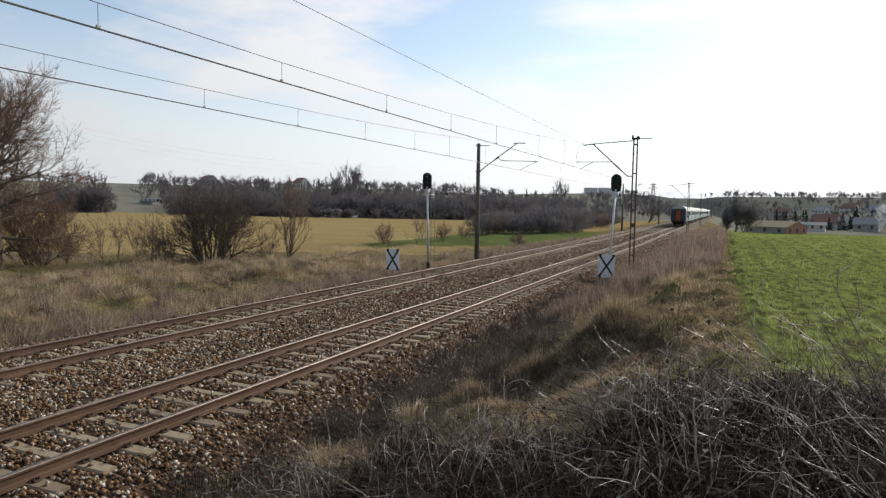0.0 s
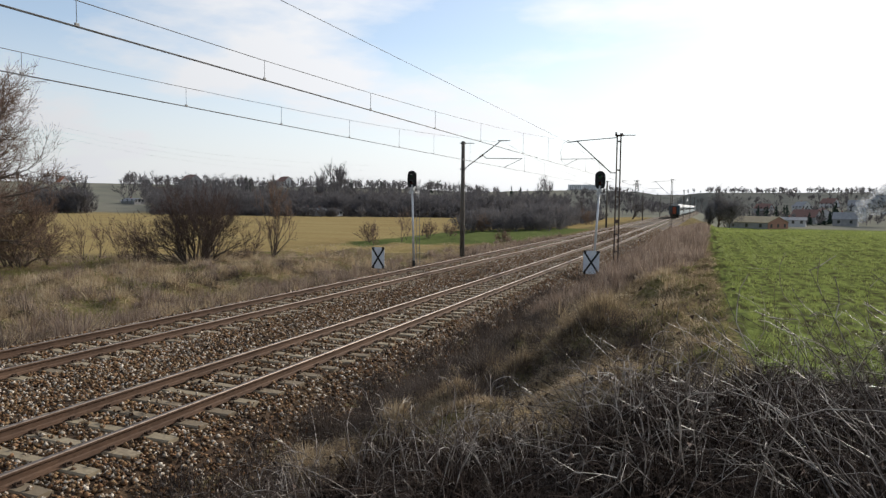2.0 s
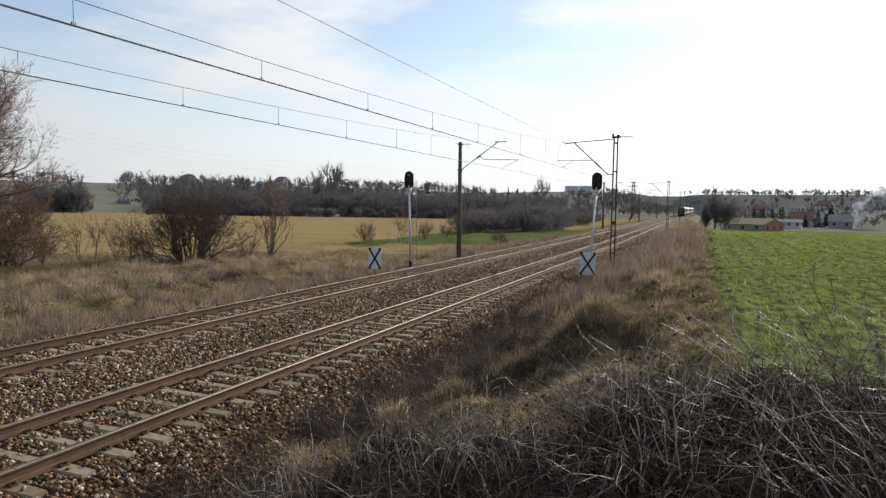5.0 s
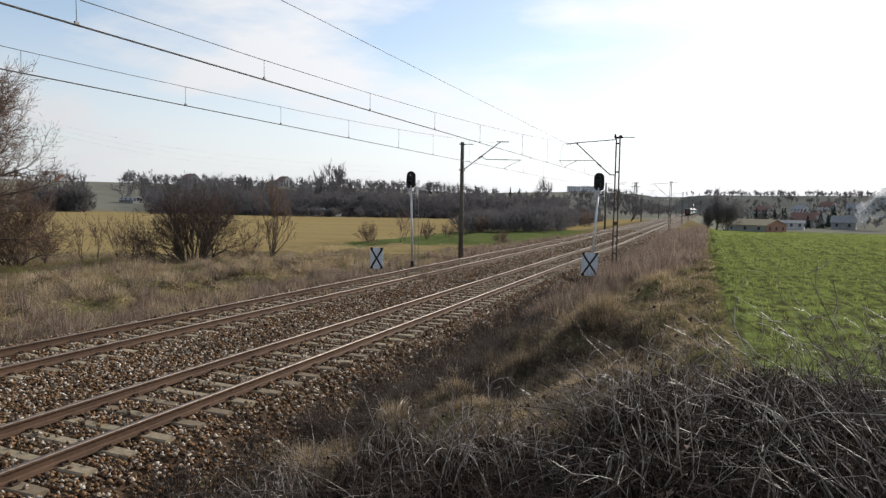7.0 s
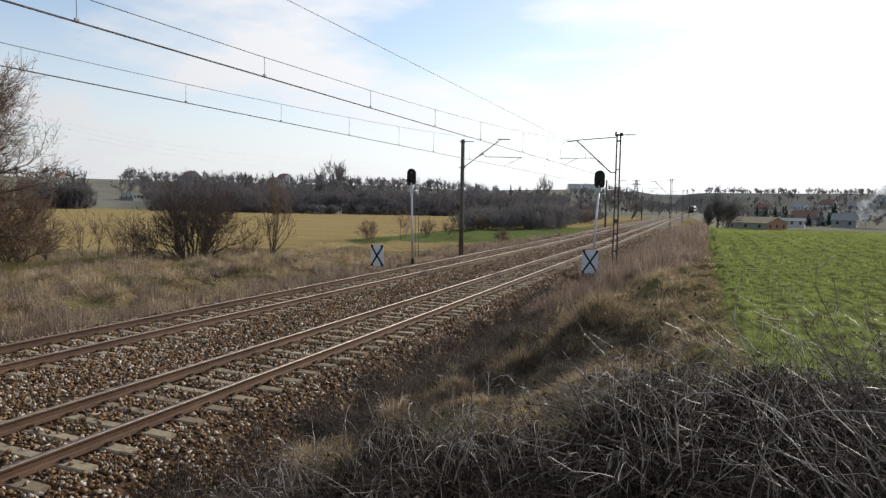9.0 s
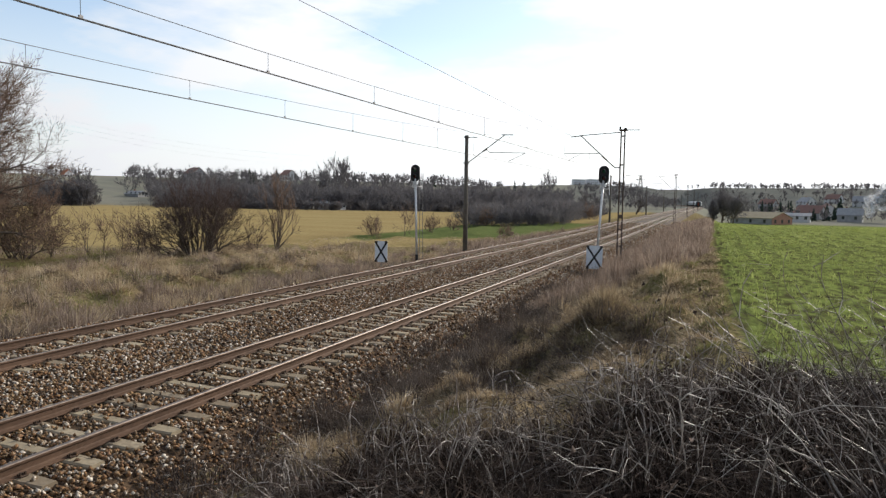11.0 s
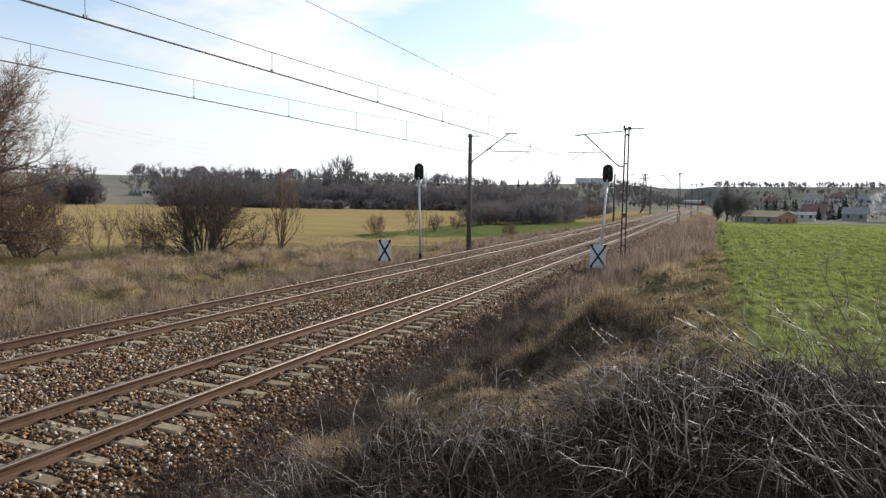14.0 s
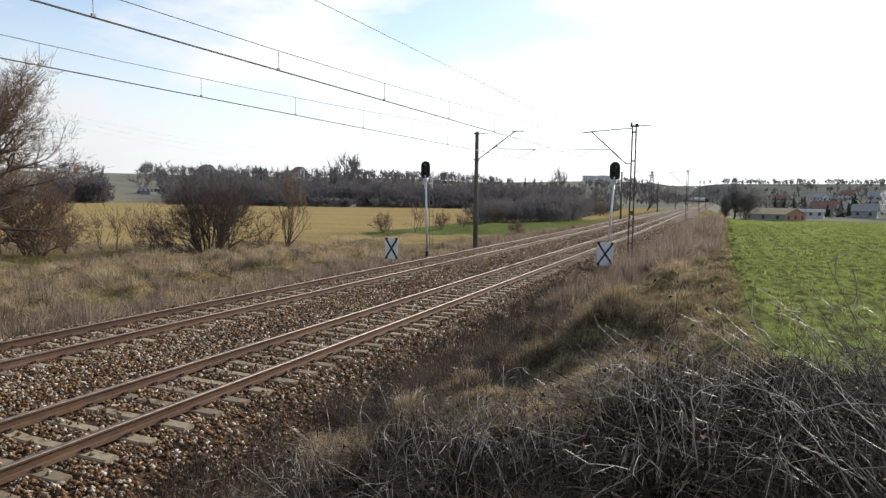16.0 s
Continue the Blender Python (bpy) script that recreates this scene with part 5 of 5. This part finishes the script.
for k, (sx, sy, sh) in enumerate(((-35.2, 33.9, 4.4), (-34.2, 34.3, 3.2), (-33.6, 35.6, 3.4), (-30.8, 34.6, 2.8), (-37.5, 32.6, 3.4), (-32.2, 35.4, 2.4), (-23.9, 64.4, 4.0), (-20.6, 52.0, 2.0), (-24.5, 66.8, 3.6), (-36.2, 31.6, 2.6), (-33.0, 34.9, 3.6), (-31.5, 35.0, 3.9), (-31.0, 35.6, 3.0), (-24.3, 38.6, 3.4), (-23.7, 39.0, 2.6), (-29.6, 35.4, 3.2))):
    build_tree("sapling", sx, sy, sh, 90 + k, "thin bare sapling at the edge of the meadow", "sapling", stems=2, lean=0.2, depth=2, kids=(4, 7), trunk=0.035, thin=0.011, group="saplings", first=0.6)
for k, (sx, sy, sh, st) in enumerate(((-28.9, 65.8, 2.9, 6), (-24.4, 73.0, 2.6, 6), (-24.0, 78.6, 2.4, 5), (-26.5, 99.3, 3.4, 7), (-28.5, 104, 3.6, 7), (-24.2, 107.8, 3.6, 7), (-22.6, 111.5, 3.8, 7), (-21.1, 115.6, 3.9, 7), (-18.2, 119.0, 4.2, 8), (-12.9, 66.9, 1.6, 5), (-30.5, 110, 4.2, 7), (-17.0, 140, 4.0, 6), (-33, 108, 3.2, 6))):
    build_tree("bush", sx, sy, sh, 110 + k, "low rounded leafless brown bush in the meadow", "bush", stems=st, lean=0.6, depth=3, kids=(3, 5), trunk=0.035, thin=0.010, group="meadow bushes", first=0.5)
build_tree("round_tree", 9.8, 206.3, 15.5, 130, "rounded leafless tree at the end of the crop", depth=4, kids=(7, 8), trunk=0.35, thin=0.018, first=0.22, spread=0.7, radius=5.0, crown="wood_twig")
build_tree("round_tree", 12.6, 204.0, 12.5, 131, "lower rounded leafless tree at the end of the crop", depth=4, kids=(6, 8), trunk=0.3, thin=0.018, first=0.22, spread=0.7, radius=4.4, crown="wood_twig")
build_tree("round_tree", 7.4, 200.0, 7.5, 134, "low leafless tree beside the railway bank", stems=4, depth=3, kids=(6, 8), trunk=0.2, thin=0.025, first=0.35, spread=0.7, radius=2.0, crown="wood_twig")
build_tree("round_tree", -15.8, 217.6, 8.0, 132, "dark rounded leafless tree beside the railway", depth=4, kids=(4, 6), trunk=0.3, thin=0.022, first=0.25, spread=0.65, crown="wood_twig")
build_tree("round_tree", -23.6, 171.0, 7.2, 133, "leafless tree in the meadow beside the railway", depth=4, kids=(4, 6), trunk=0.25, thin=0.03, first=0.3, spread=0.6, crown="wood_twig")


def build_tuft(x, y, n, h, seed):
    rs = np.random.RandomState(seed)
    a, r = rs.uniform(0, 6.283, n), np.abs(rs.normal(0, 0.13, n))
    ob = blades("grass_tuft", x + np.cos(a) * r, y + np.sin(a) * r, rs.uniform(0.45, 1.0, n) * h, 0.009, M["pale_straw"], seed, lean=0.4, label="tuft of pale dry straw beside the ballast", category="grass tuft")
    ob["group"] = "straw tufts"


for k, (tx, ty, th) in enumerate(((3.15, 6.95, 0.62), (2.95, 7.3, 0.5), (3.55, 7.1, 0.55), (3.35, 7.5, 0.45), (3.85, 8.2, 0.5), (3.1, 9.3, 0.35), (3.7, 10.4, 0.4), (4.6, 8.8, 0.3), (5.6, 9.3, 0.3), (3.2, 12.4, 0.4), (7.2, 14.5, 0.35), (6.9, 17.5, 0.4), (5.1, 15.6, 0.4))):
    build_tuft(tx, ty, 240, th, 300 + k)


# ---- far woods ----
FWD = Vector((-math.sin(radians(22.45)), math.cos(radians(22.45))))
SIDE = Vector((FWD.y, -FWD.x))


def spot(across, away):
    """A place by its distance ahead and its share of that distance to the right of the view."""
    return EYE[0] + (FWD.x + SIDE.x * across) * away, (FWD.y + SIDE.y * across) * away


def crown_kind(seed, tall, kids=(4, 6)):
    """Bars of a small far tree, one unit high."""
    rs = np.random.RandomState(seed)
    out = [[] for _ in range(4)]
    grow(rs, (0, 0, 0), (rs.normal(0, 0.06), rs.normal(0, 0.06), 1), 0.45 if not tall else 0.6, 0.02, 3, out, 0.62 if not tall else 0.3, kids, 0, 0.15, 0.68, 3)
    s = np.array([q for o in out for q in o])
    s[:, :6] /= s[:, 5].max()
    s[:, 6:] = np.maximum(s[:, 6:] * 0.8, 0.003)
    return s


def shrub_kind(seed):
    """Bars of a small far shrub that branches from the ground, one unit high."""
    rs = np.random.RandomState(seed)
    out = [[] for _ in range(3)]
    for k in range(9):
        a, tilt = k * 0.7 + rs.normal(0, 0.2), rs.uniform(0.1, 0.75)
        grow(rs, (0.05 * math.cos(a), 0.05 * math.sin(a), 0), (math.cos(a) * tilt, math.sin(a) * tilt, 1), 0.55, 0.012, 2, out, 0.5, (4, 6), 0, 0.15, 0.6, 3)
    q = np.array([r for o in out for r in o])
    q[:, :6] /= q[:, 5].max()
    q[:, 6:] = np.maximum(q[:, 6:] * 0.8, 0.003)
    return q


def conifer_kind(seed):
    rs = np.random.RandomState(seed)
    rows = [(0, 0, 0, 0, 0, 1.0, 0.02, 0.004)]
    for k in range(150):
        z = rs.uniform(0.1, 0.98)
        a, l = rs.uniform(0, 6.283), 0.26 * (1 - z) + 0.02
        rows.append((0, 0, z, l * math.cos(a), l * math.sin(a), z - 0.10 * l / 0.26 - 0.02, 0.03, 0.012))
    return np.array(rows)


def plant(name, kinds, items, mat, label, width):
    """One mesh of many far trees: items are x, y, height."""
    rs = np.random.RandomState(len(items))
    allseg = []
    for x, y, h in items:
        s = kinds[rs.randint(len(kinds))].copy()
        a = rs.uniform(0, 6.283)
        c, d = math.cos(a) * h, math.sin(a) * h
        fat = rs.uniform(0.8, 1.25)
        for o in (0, 3):
            px, py = s[:, o] * fat, s[:, o + 1] * fat
            s[:, o], s[:, o + 1], s[:, o + 2] = px * c - py * d + x, px * d + py * c + y, s[:, o + 2] * h + float(ground_z(x, y)) - 0.2
        s[:, 6:] = np.maximum(s[:, 6:] * h, width)
        allseg.append(s)
    ob = new(name, tubes_mesh(name, np.concatenate(allseg), 1, mat))
    return tagged(ob, label, "trees", kind="stuff")


def zone(rs, n, a0, a1, d0, d1, h0, h1, gap=None):
    got = []
    while len(got) < n:
        a, d = rs.uniform(a0, a1), rs.uniform(d0, d1)
        if gap and gap[0] < a < gap[1]:
            continue
        x, y = spot(a, d)
        if abs(x - float(bend(y)) + 2.3) < 13:
            continue
        got.append((x, y, rs.uniform(h0, h1)))
    return got


def build_woods():
    rs = np.random.RandomState(140)
    kinds = [crown_kind(150 + k, False, (4, 5)) for k in range(7)]
    light = [crown_kind(160 + k, False, (3, 4)) for k in range(6)]
    tall = [crown_kind(170 + k, True) for k in range(3)]
    low = [shrub_kind(190 + k) for k in range(5)]
    gap = (-0.56, -0.47)
    front = zone(rs, 470, -0.66, 0.17, 238, 300, 7, 10.5, gap)
    plant("deep_wood", light, zone(rs, 420, -0.5, 0.19, 300, 440, 8, 12), M["wood_twig"], "leafless grey-brown trees deeper in the wood", 0.09)
    front += zone(rs, 34, -0.62, -0.55, 230, 246, 7, 10.5)
    plant("far_wood", kinds, front, M["wood_twig"], "leafless grey-brown wood beyond the meadow", 0.06)
    back = zone(rs, 260, -0.75, 0.32, 440, 640, 5, 10, (-0.57, -0.48)) + zone(rs, 150, 0.2, 0.40, 330, 700, 4, 8)
    plant("hill_trees", light, back, M["wood_twig"], "leafless trees on the far hillside", 0.12)
    right = zone(rs, 80, 0.45, 0.78, 270, 430, 3, 7) + zone(rs, 60, 0.43, 0.75, 800, 960, 6, 11) + zone(rs, 330, 0.24, 0.8, 460, 900, 5, 9)
    plant("village_trees", light, right, M["wood_twig"], "leafless trees around the village", 0.12)
    pop = [(*spot(-0.185 + 0.006 * k, 345 + 6 * k), 21 + (k * 7 % 4)) for k in range(5)] + [(*spot(0.145 + 0.007 * k, 350 + 5 * k), 19 + k) for k in range(3)] + [(*spot(-0.573 + 0.012 * k, 245), 15) for k in range(2)]
    plant("poplars", tall, pop, M["wood_twig"], "tall slender leafless poplars above the wood", 0.05)
    con = [conifer_kind(180 + k) for k in range(4)]
    fir = zone(rs, 9, -0.33, 0.12, 420, 560, 7, 11) + zone(rs, 8, 0.47, 0.62, 290, 360, 6, 9) + [(*spot(0.585, 285), 8.0), (*spot(0.605, 290), 11.0), (*spot(0.565, 280), 6.0), (*spot(0.485, 335), 9.0), (*spot(0.495, 335), 8.0), (*spot(-0.31, 400), 12.0), (*spot(-0.305, 400), 10.0)]
    plant("conifers", con, fir, M["needle"], "dark green conifers among bare trees", 0.12)
    hedge = zone(rs, 85, 0.03, 0.20, 104, 140, 2.2, 4.8) + zone(rs, 26, 0.11, 0.20, 110, 150, 4.0, 6.0)
    plant("meadow_hedge", low, hedge, M["wood_twig"], "rough leafless brown hedge across the meadow", 0.022)
    # low scrub at the foot of the wood
    scrub = zone(rs, 170, -0.66, 0.2, 228, 240, 1.5, 4.0, gap) + zone(rs, 60, 0.05, 0.24, 130, 220, 2, 4.5)
    scrub += zone(rs, 120, -0.45, 0.2, 236, 262, 4.0, 6.5) + zone(rs, 16, -0.64, -0.55, 228, 240, 3.0, 5.0)
    plant("scrub", low, scrub, M["wood_twig"], "low leafless scrub along the foot of the wood", 0.06)


build_woods()

# ---- village ----
M.update({
    "plaster": material("pale_house_plaster", [(0.50, 0.50, 0.50), (0.66, 0.655, 0.65)], 0.8, 0.9, 0, 0.1, spread=0.3),
    "plaster_grey": material("grey_house_plaster", [(0.28, 0.28, 0.285), (0.38, 0.375, 0.37)], 0.8, 0.9, 0, 0.1),
    "tile_red": material("red_brown_roof_tiles", [(0.22, 0.125, 0.10), (0.30, 0.17, 0.135)], 2, 0.8, 0, 0.3),
    "tile_orange": material("orange_roof_tiles", [(0.42, 0.14, 0.07), (0.52, 0.19, 0.10)], 2, 0.8, 0, 0.3),
    "roof_grey": material("grey_sheet_roof", [(0.26, 0.265, 0.275), (0.38, 0.385, 0.39)], 1.5, 0.6, 0, 0.1),
    "roof_tan": material("faded_tan_sheet_roof", [(0.27, 0.22, 0.13), (0.36, 0.30, 0.19)], 1.5, 0.8, 0, 0.1),
    "brick": material("orange_brick_gable", [(0.30, 0.16, 0.12), (0.40, 0.22, 0.165)], 4, 0.9, 0, 0.3),
    "pane": material("dark_window_pane", [(0.03, 0.035, 0.04), (0.06, 0.065, 0.07)], 1, 0.1, 0, 0, 0.8),
    "block": material("pale_block_panels", [(0.70, 0.72, 0.74), (0.80, 0.81, 0.82)], 0.2, 0.9, 0, 0.1),
})


def build_house(name, x, y, w, l, h, rh, rz, wall, roof, label, nwin=3, chimney=True, gable=None, category="house", low=0.0):
    """A gabled house, w across its gable, l along its ridge."""
    t = thing(name, pose(x, y, float(ground_z(x, y)) + low, 0, 0, rz), label, category, "village houses" if category == "house" else "")
    v, f = prism([(-w / 2, -3), (-w / 2, h), (0, h + rh), (w / 2, h), (w / 2, -3)], -l / 2, l / 2)
    part("wall", mesh_of("wall", v, f, M[wall]), None, t)
    if gable:
        v, f = prism([(-w / 2 - 0.03, -3), (-w / 2 - 0.03, h), (0, h + rh), (w / 2 + 0.03, h), (w / 2 + 0.03, -3)], -l / 2 - 0.12, -l / 2 - 0.004)
        part("gable", mesh_of("gable", v, f, M[gable]), None, t, "orange brick gable")
    e = 0.4
    k = rh / (w / 2)
    v, f = prism([(-w / 2 - e, h - e * k), (-w / 2 - e, h - e * k + 0.18), (0, h + rh + 0.2), (w / 2 + e, h - e * k + 0.18), (w / 2 + e, h - e * k), (0, h + rh + 0.02)], -l / 2 - 0.35, l / 2 + 0.35)
    rf = part("roof", mesh_of("roof", v, f, M[roof]), None, t)
    if chimney:
        bm = bmesh.new()
        box(bm, (0.3, l * 0.15, h + rh * 0.5), (0.85, l * 0.15 + 0.55, h + rh + 0.9), 0.03)
        part("chimney", bm, M["brick"], rf)
    bm = bmesh.new()
    box(bm, (-0.5, -0.03, 0), (0.5, 0.03, 1.25), 0.01)
    me = bpy.data.meshes.new("window")
    bm.to_mesh(me)
    bm.free()
    me.materials.append(M["pane"])
    for i in range(nwin):
        for z in ((0.9,) if h < 4 else (0.9, 3.6)):
            part("window", me, None, t, m=pose(-w / 2 + w * (i + 0.5) / nwin, -l / 2 - (0.13 if gable else 0.02), z))
            part("window", me, None, t, m=pose(-w / 2 - 0.02, -l / 2 + l * (i + 0.5) / nwin, z, 0, 0, 90))
    return t


def across(px):
    return (px - 784) / 1135.4


for nm, px, d, w, l, h, rh, rz, wall, roof, lb, nw in (
        ("house", 1420, 305, 8, 11, 5.0, 3.2, 60, "plaster_grey", "tile_red", "grey village house with red-brown tiled roof", 3),
        ("house", 1448, 330, 8, 9, 5.2, 3.0, 10, "plaster", "tile_red", "pale village house with red-brown tiled roof", 2),
        ("house", 1490, 275, 7, 9, 2.8, 2.6, 75, "plaster_grey", "roof_grey", "low grey house with a sheet roof", 2),
        ("house", 1398, 262, 5, 9, 2.3, 1.0, 80, "plaster", "roof_grey", "low white shed beside the village barn", 3),
        ("house", 1512, 430, 9, 12, 5.0, 3.5, 70, "plaster", "roof_grey", "pale house on the rising village slope", 3),
        ("house", 1412, 440, 8, 10, 4.5, 3.2, 30, "plaster", "roof_grey", "pale house on the rising village slope", 3),
        ("house", 1460, 470, 8, 10, 4.5, 3.2, 50, "plaster", "tile_red", "pale house with red roof on the slope", 3),
        ("house", 1345, 450, 8, 10, 4.0, 3.0, 60, "plaster_grey", "tile_red", "grey house with red roof among trees", 3),
        ("house", 1550, 400, 8, 10, 4.5, 3.2, 20, "plaster", "tile_red", "pale house with red roof beside the smoke", 3),
        ("house", 562, 243, 4, 6, 1.6, 1.2, 70, "plaster", "roof_grey", "small white house at the foot of the wood", 2),
        ("house", 590, 243, 3, 4, 1.3, 0.9, 75, "plaster", "roof_grey", "low white shed at the foot of the wood", 2),
        ("house", 537, 250, 4, 4, 1.8, 1.3, 20, "plaster", "roof_grey", "small pale house at the foot of the wood", 2),
        ("house", 107, 425, 5, 6, 2.6, 2.8, 75, "plaster", "tile_orange", "hilltop house with a bright orange roof", 3),
        ("house", 80, 420, 6, 7, 2.8, 2.6, 60, "plaster", "roof_grey", "hilltop house with a grey roof", 3),
        ("house", 335, 450, 10, 13, 4.5, 4.0, 70, "plaster_grey", "tile_red", "hilltop house with a broad red-brown roof", 3),
        ("house", 500, 500, 8, 12, 4.5, 3.5, 65, "plaster", "tile_red", "house with red-brown roof among the hilltop trees", 3),
        ("house", 230, 300, 5, 11, 1.3, 1.2, 80, "plaster_grey", "roof_grey", "long grey shed below the hill field", 3)):
    hx, hy = spot(across(px), d)
    build_house(nm, hx, hy, w, l, h, rh, rz, wall, roof, lb, nw, low=(0.3 if 255 < d < 280 else -1.6 if px > 1300 else -1.0 if px < 120 else 0))
hx, hy = spot(across(1333), 236)
build_house("barn", hx, hy, 11, 17, 2.6, 2.0, 50, "plaster_grey", "roof_tan", "long low barn with tan roof and orange brick gable", 3, False, "brick", "barn", -0.4)


def build_block(px, d, w):
    x, y = spot(across(px), d)
    t = thing("apartment_block", pose(x, y, float(ground_z(x, y)) - 1.5, 0, 0, 22), "pale far apartment block on the horizon", "apartment block", "apartment blocks")
    bm = bmesh.new()
    box(bm, (-w / 2, -6, -6), (w / 2, 6, 15), 0.1)
    part("wall", bm, M["block"], t)
    bm = bmesh.new()
    box(bm, (-w / 2 - 0.3, -6.3, 15), (w / 2 + 0.3, 6.3, 15.6), 0.1)
    part("roof", bm, M["roof_grey"], t)
    bm = bmesh.new()
    box(bm, (-0.9, -0.05, 0), (0.9, 0.05, 1.5))
    me = bpy.data.meshes.new("window")
    bm.to_mesh(me)
    bm.free()
    # panes coloured pale grey instead of dark, painting the haze over them
    me.materials.append(M["plaster_grey"])
    n = int(w / 3.2)
    for i in range(n):
        for k in range(5):
            part("window", me, None, t, m=pose(-w / 2 + w * (i + 0.5) / n, -6.03, 0.8 + 2.9 * k))


build_block(1011, 1060, 20)
build_block(1040, 1060, 29)


def build_pylon(px, d, h):
    x, y = spot(across(px), d)
    t = thing("power_pylon", pose(x, y, float(ground_z(x, y)), 0, 0, 20), "far grey lattice power pylon on the hillside", "pylon")
    bm = bmesh.new()
    b, c = 2.6, 0.6
    for sx in (-1, 1):
        for sy in (-1, 1):
            tube(bm, (sx * b, sy * b, -1), (sx * c, sy * c, h), 0.22, 0.16, 5)
    part("tower_legs", bm, M["steel"], t)
    bm = bmesh.new()
    for k in range(9):
        z0, z1 = h * k / 9, h * (k + 1) / 9
        r0, r1 = b + (c - b) * k / 9, b + (c - b) * (k + 1) / 9
        for s in (-1, 1):
            tube(bm, (-r0, s * r0, z0), (r1, s * r1, z1), 0.12, sides=4)
            tube(bm, (r0, s * r0, z0), (-r1, s * r1, z1), 0.12, sides=4)
    part("bracing", bm, M["steel"], t)
    for z, w in ((h * 0.97, 3.0), (h * 0.8, 4.0)):
        bm = bmesh.new()
        tube(bm, (-w, 0, z), (w, 0, z), 0.2, sides=5)
        tube(bm, (-w, 0, z), (0, 0, z + 1.2), 0.12, sides=4)
        tube(bm, (w, 0, z), (0, 0, z + 1.2), 0.12, sides=4)
        part("crossarm", bm, M["steel"], t)


build_pylon(1120, 560, 19)


def build_frame():
    """The small timber trestle out in the meadow."""
    x, y = spot(across(750), 92)
    t = thing("timber_trestle", at(x, y), "small dark timber trestle in the meadow", "trestle")
    for s in (-1, 1):
        bm = bmesh.new()
        tube(bm, (s * 0.75, 0, -0.3), (s * 0.4, 0, 2.1), 0.05)
        part("leg", bm, M["bark"], t)
    bm = bmesh.new()
    tube(bm, (-0.85, 0, 0.75), (0.85, 0, 0.72), 0.05)
    part("crossbar", bm, M["bark"], t)


build_frame()


def build_power_line():
    """Thin wires high over the meadow, strung far beyond the tracks."""
    t = thing("power_line", pose(0, 0, 0), "thin pale power line wires high over the meadow", "power line")
    for k in range(3):
        bm = bmesh.new()
        pts = []
        for i in range(15):
            f = i / 14
            x, y = spot(-0.72 + 0.62 * f, 240 + 120 * f)
            pts.append((x, y, 3.06 + (240 + 120 * f) * (0.128 + 0.008 * k - 0.085 * f - 0.02 * math.sin(f * math.pi))))
        bm.free()
        part("wire", wire_mesh("wire", pts, 0.016, M["steel"], 4), None, t)


build_power_line()


# ---- smoke over the village ----
def smoke_material():
    m = bpy.data.materials.new("pale_smoke")
    m.use_nodes = True
    n, l = m.node_tree.nodes, m.node_tree.links
    n.clear()
    out, mix, tr, df = n.new("ShaderNodeOutputMaterial"), n.new("ShaderNodeMixShader"), n.new("ShaderNodeBsdfTransparent"), n.new("ShaderNodeBsdfTranslucent")
    d2, m2 = n.new("ShaderNodeBsdfDiffuse"), n.new("ShaderNodeMixShader")
    co, ns, mr = n.new("ShaderNodeTexCoord"), n.new("ShaderNodeTexNoise"), n.new("ShaderNodeMapRange")
    ns.inputs["Scale"].default_value, ns.inputs["Detail"].default_value = 0.35, 5
    mr.inputs["From Min"].default_value, mr.inputs["From Max"].default_value = 0.38, 0.7
    mr.inputs["To Max"].default_value = 0.5
    df.inputs["Color"].default_value = d2.inputs["Color"].default_value = (0.85, 0.86, 0.87, 1)
    l.new(co.outputs["Object"], ns.inputs["Vector"])
    l.new(ns.outputs["Fac"], mr.inputs["Value"])
    l.new(mr.outputs["Result"], mix.inputs["Fac"])
    l.new(df.outputs[0], m2.inputs[1])
    l.new(d2.outputs[0], m2.inputs[2])
    l.new(tr.outputs[0], mix.inputs[1])
    l.new(m2.outputs[0], mix.inputs[2])
    l.new(mix.outputs[0], out.inputs["Surface"])
    return m


def build_smoke():
    rs = np.random.RandomState(200)
    mat = smoke_material()
    x, y = spot(across(1508), 268)
    t = thing("smoke_plume", pose(x, y, 0), "pale thin smoke drifting over the village gardens", "smoke")
    for k in range(16):
        f = k / 15
        bm = bmesh.new()
        r = 1.6 + 3.4 * f
        bmesh.ops.create_icosphere(bm, subdivisions=3, radius=r)
        o = rs.uniform(0, 50, 3)
        for v in bm.verts:
            v.co *= 1 + 0.35 * noise.noise(v.co * (1.6 / r) + Vector(o))
        part("puff", bm, mat, t, m=pose(SIDE.x * 14 * f + rs.normal(0, 1.2), SIDE.y * 14 * f + rs.normal(0, 1.2), -1.0 + 9 * f ** 0.7 + rs.normal(0, 0.8)), smooth=True)
    return t


smoke = build_smoke()


def motions():
    for ob, s0 in COACHES:
        rows = []
        for k in range(17):
            y = s0 + TRAIN_V * k
            a = math.degrees(math.atan2(float(bend(y + 20) - bend(y)), 20))
            rows.append((float(k), pose(float(bend(y)), y, 0, 0, 0, -a)))
        walk(ob, rows)
    p = smoke.matrix_basis.translation.copy()
    walk(smoke, [(t, pose(p.x + SIDE.x * 0.14 * t, p.y + SIDE.y * 0.14 * t, p.z + 0.04 * t)) for t in (0.0, 5.0, 10.0, 16.0)])


motions()
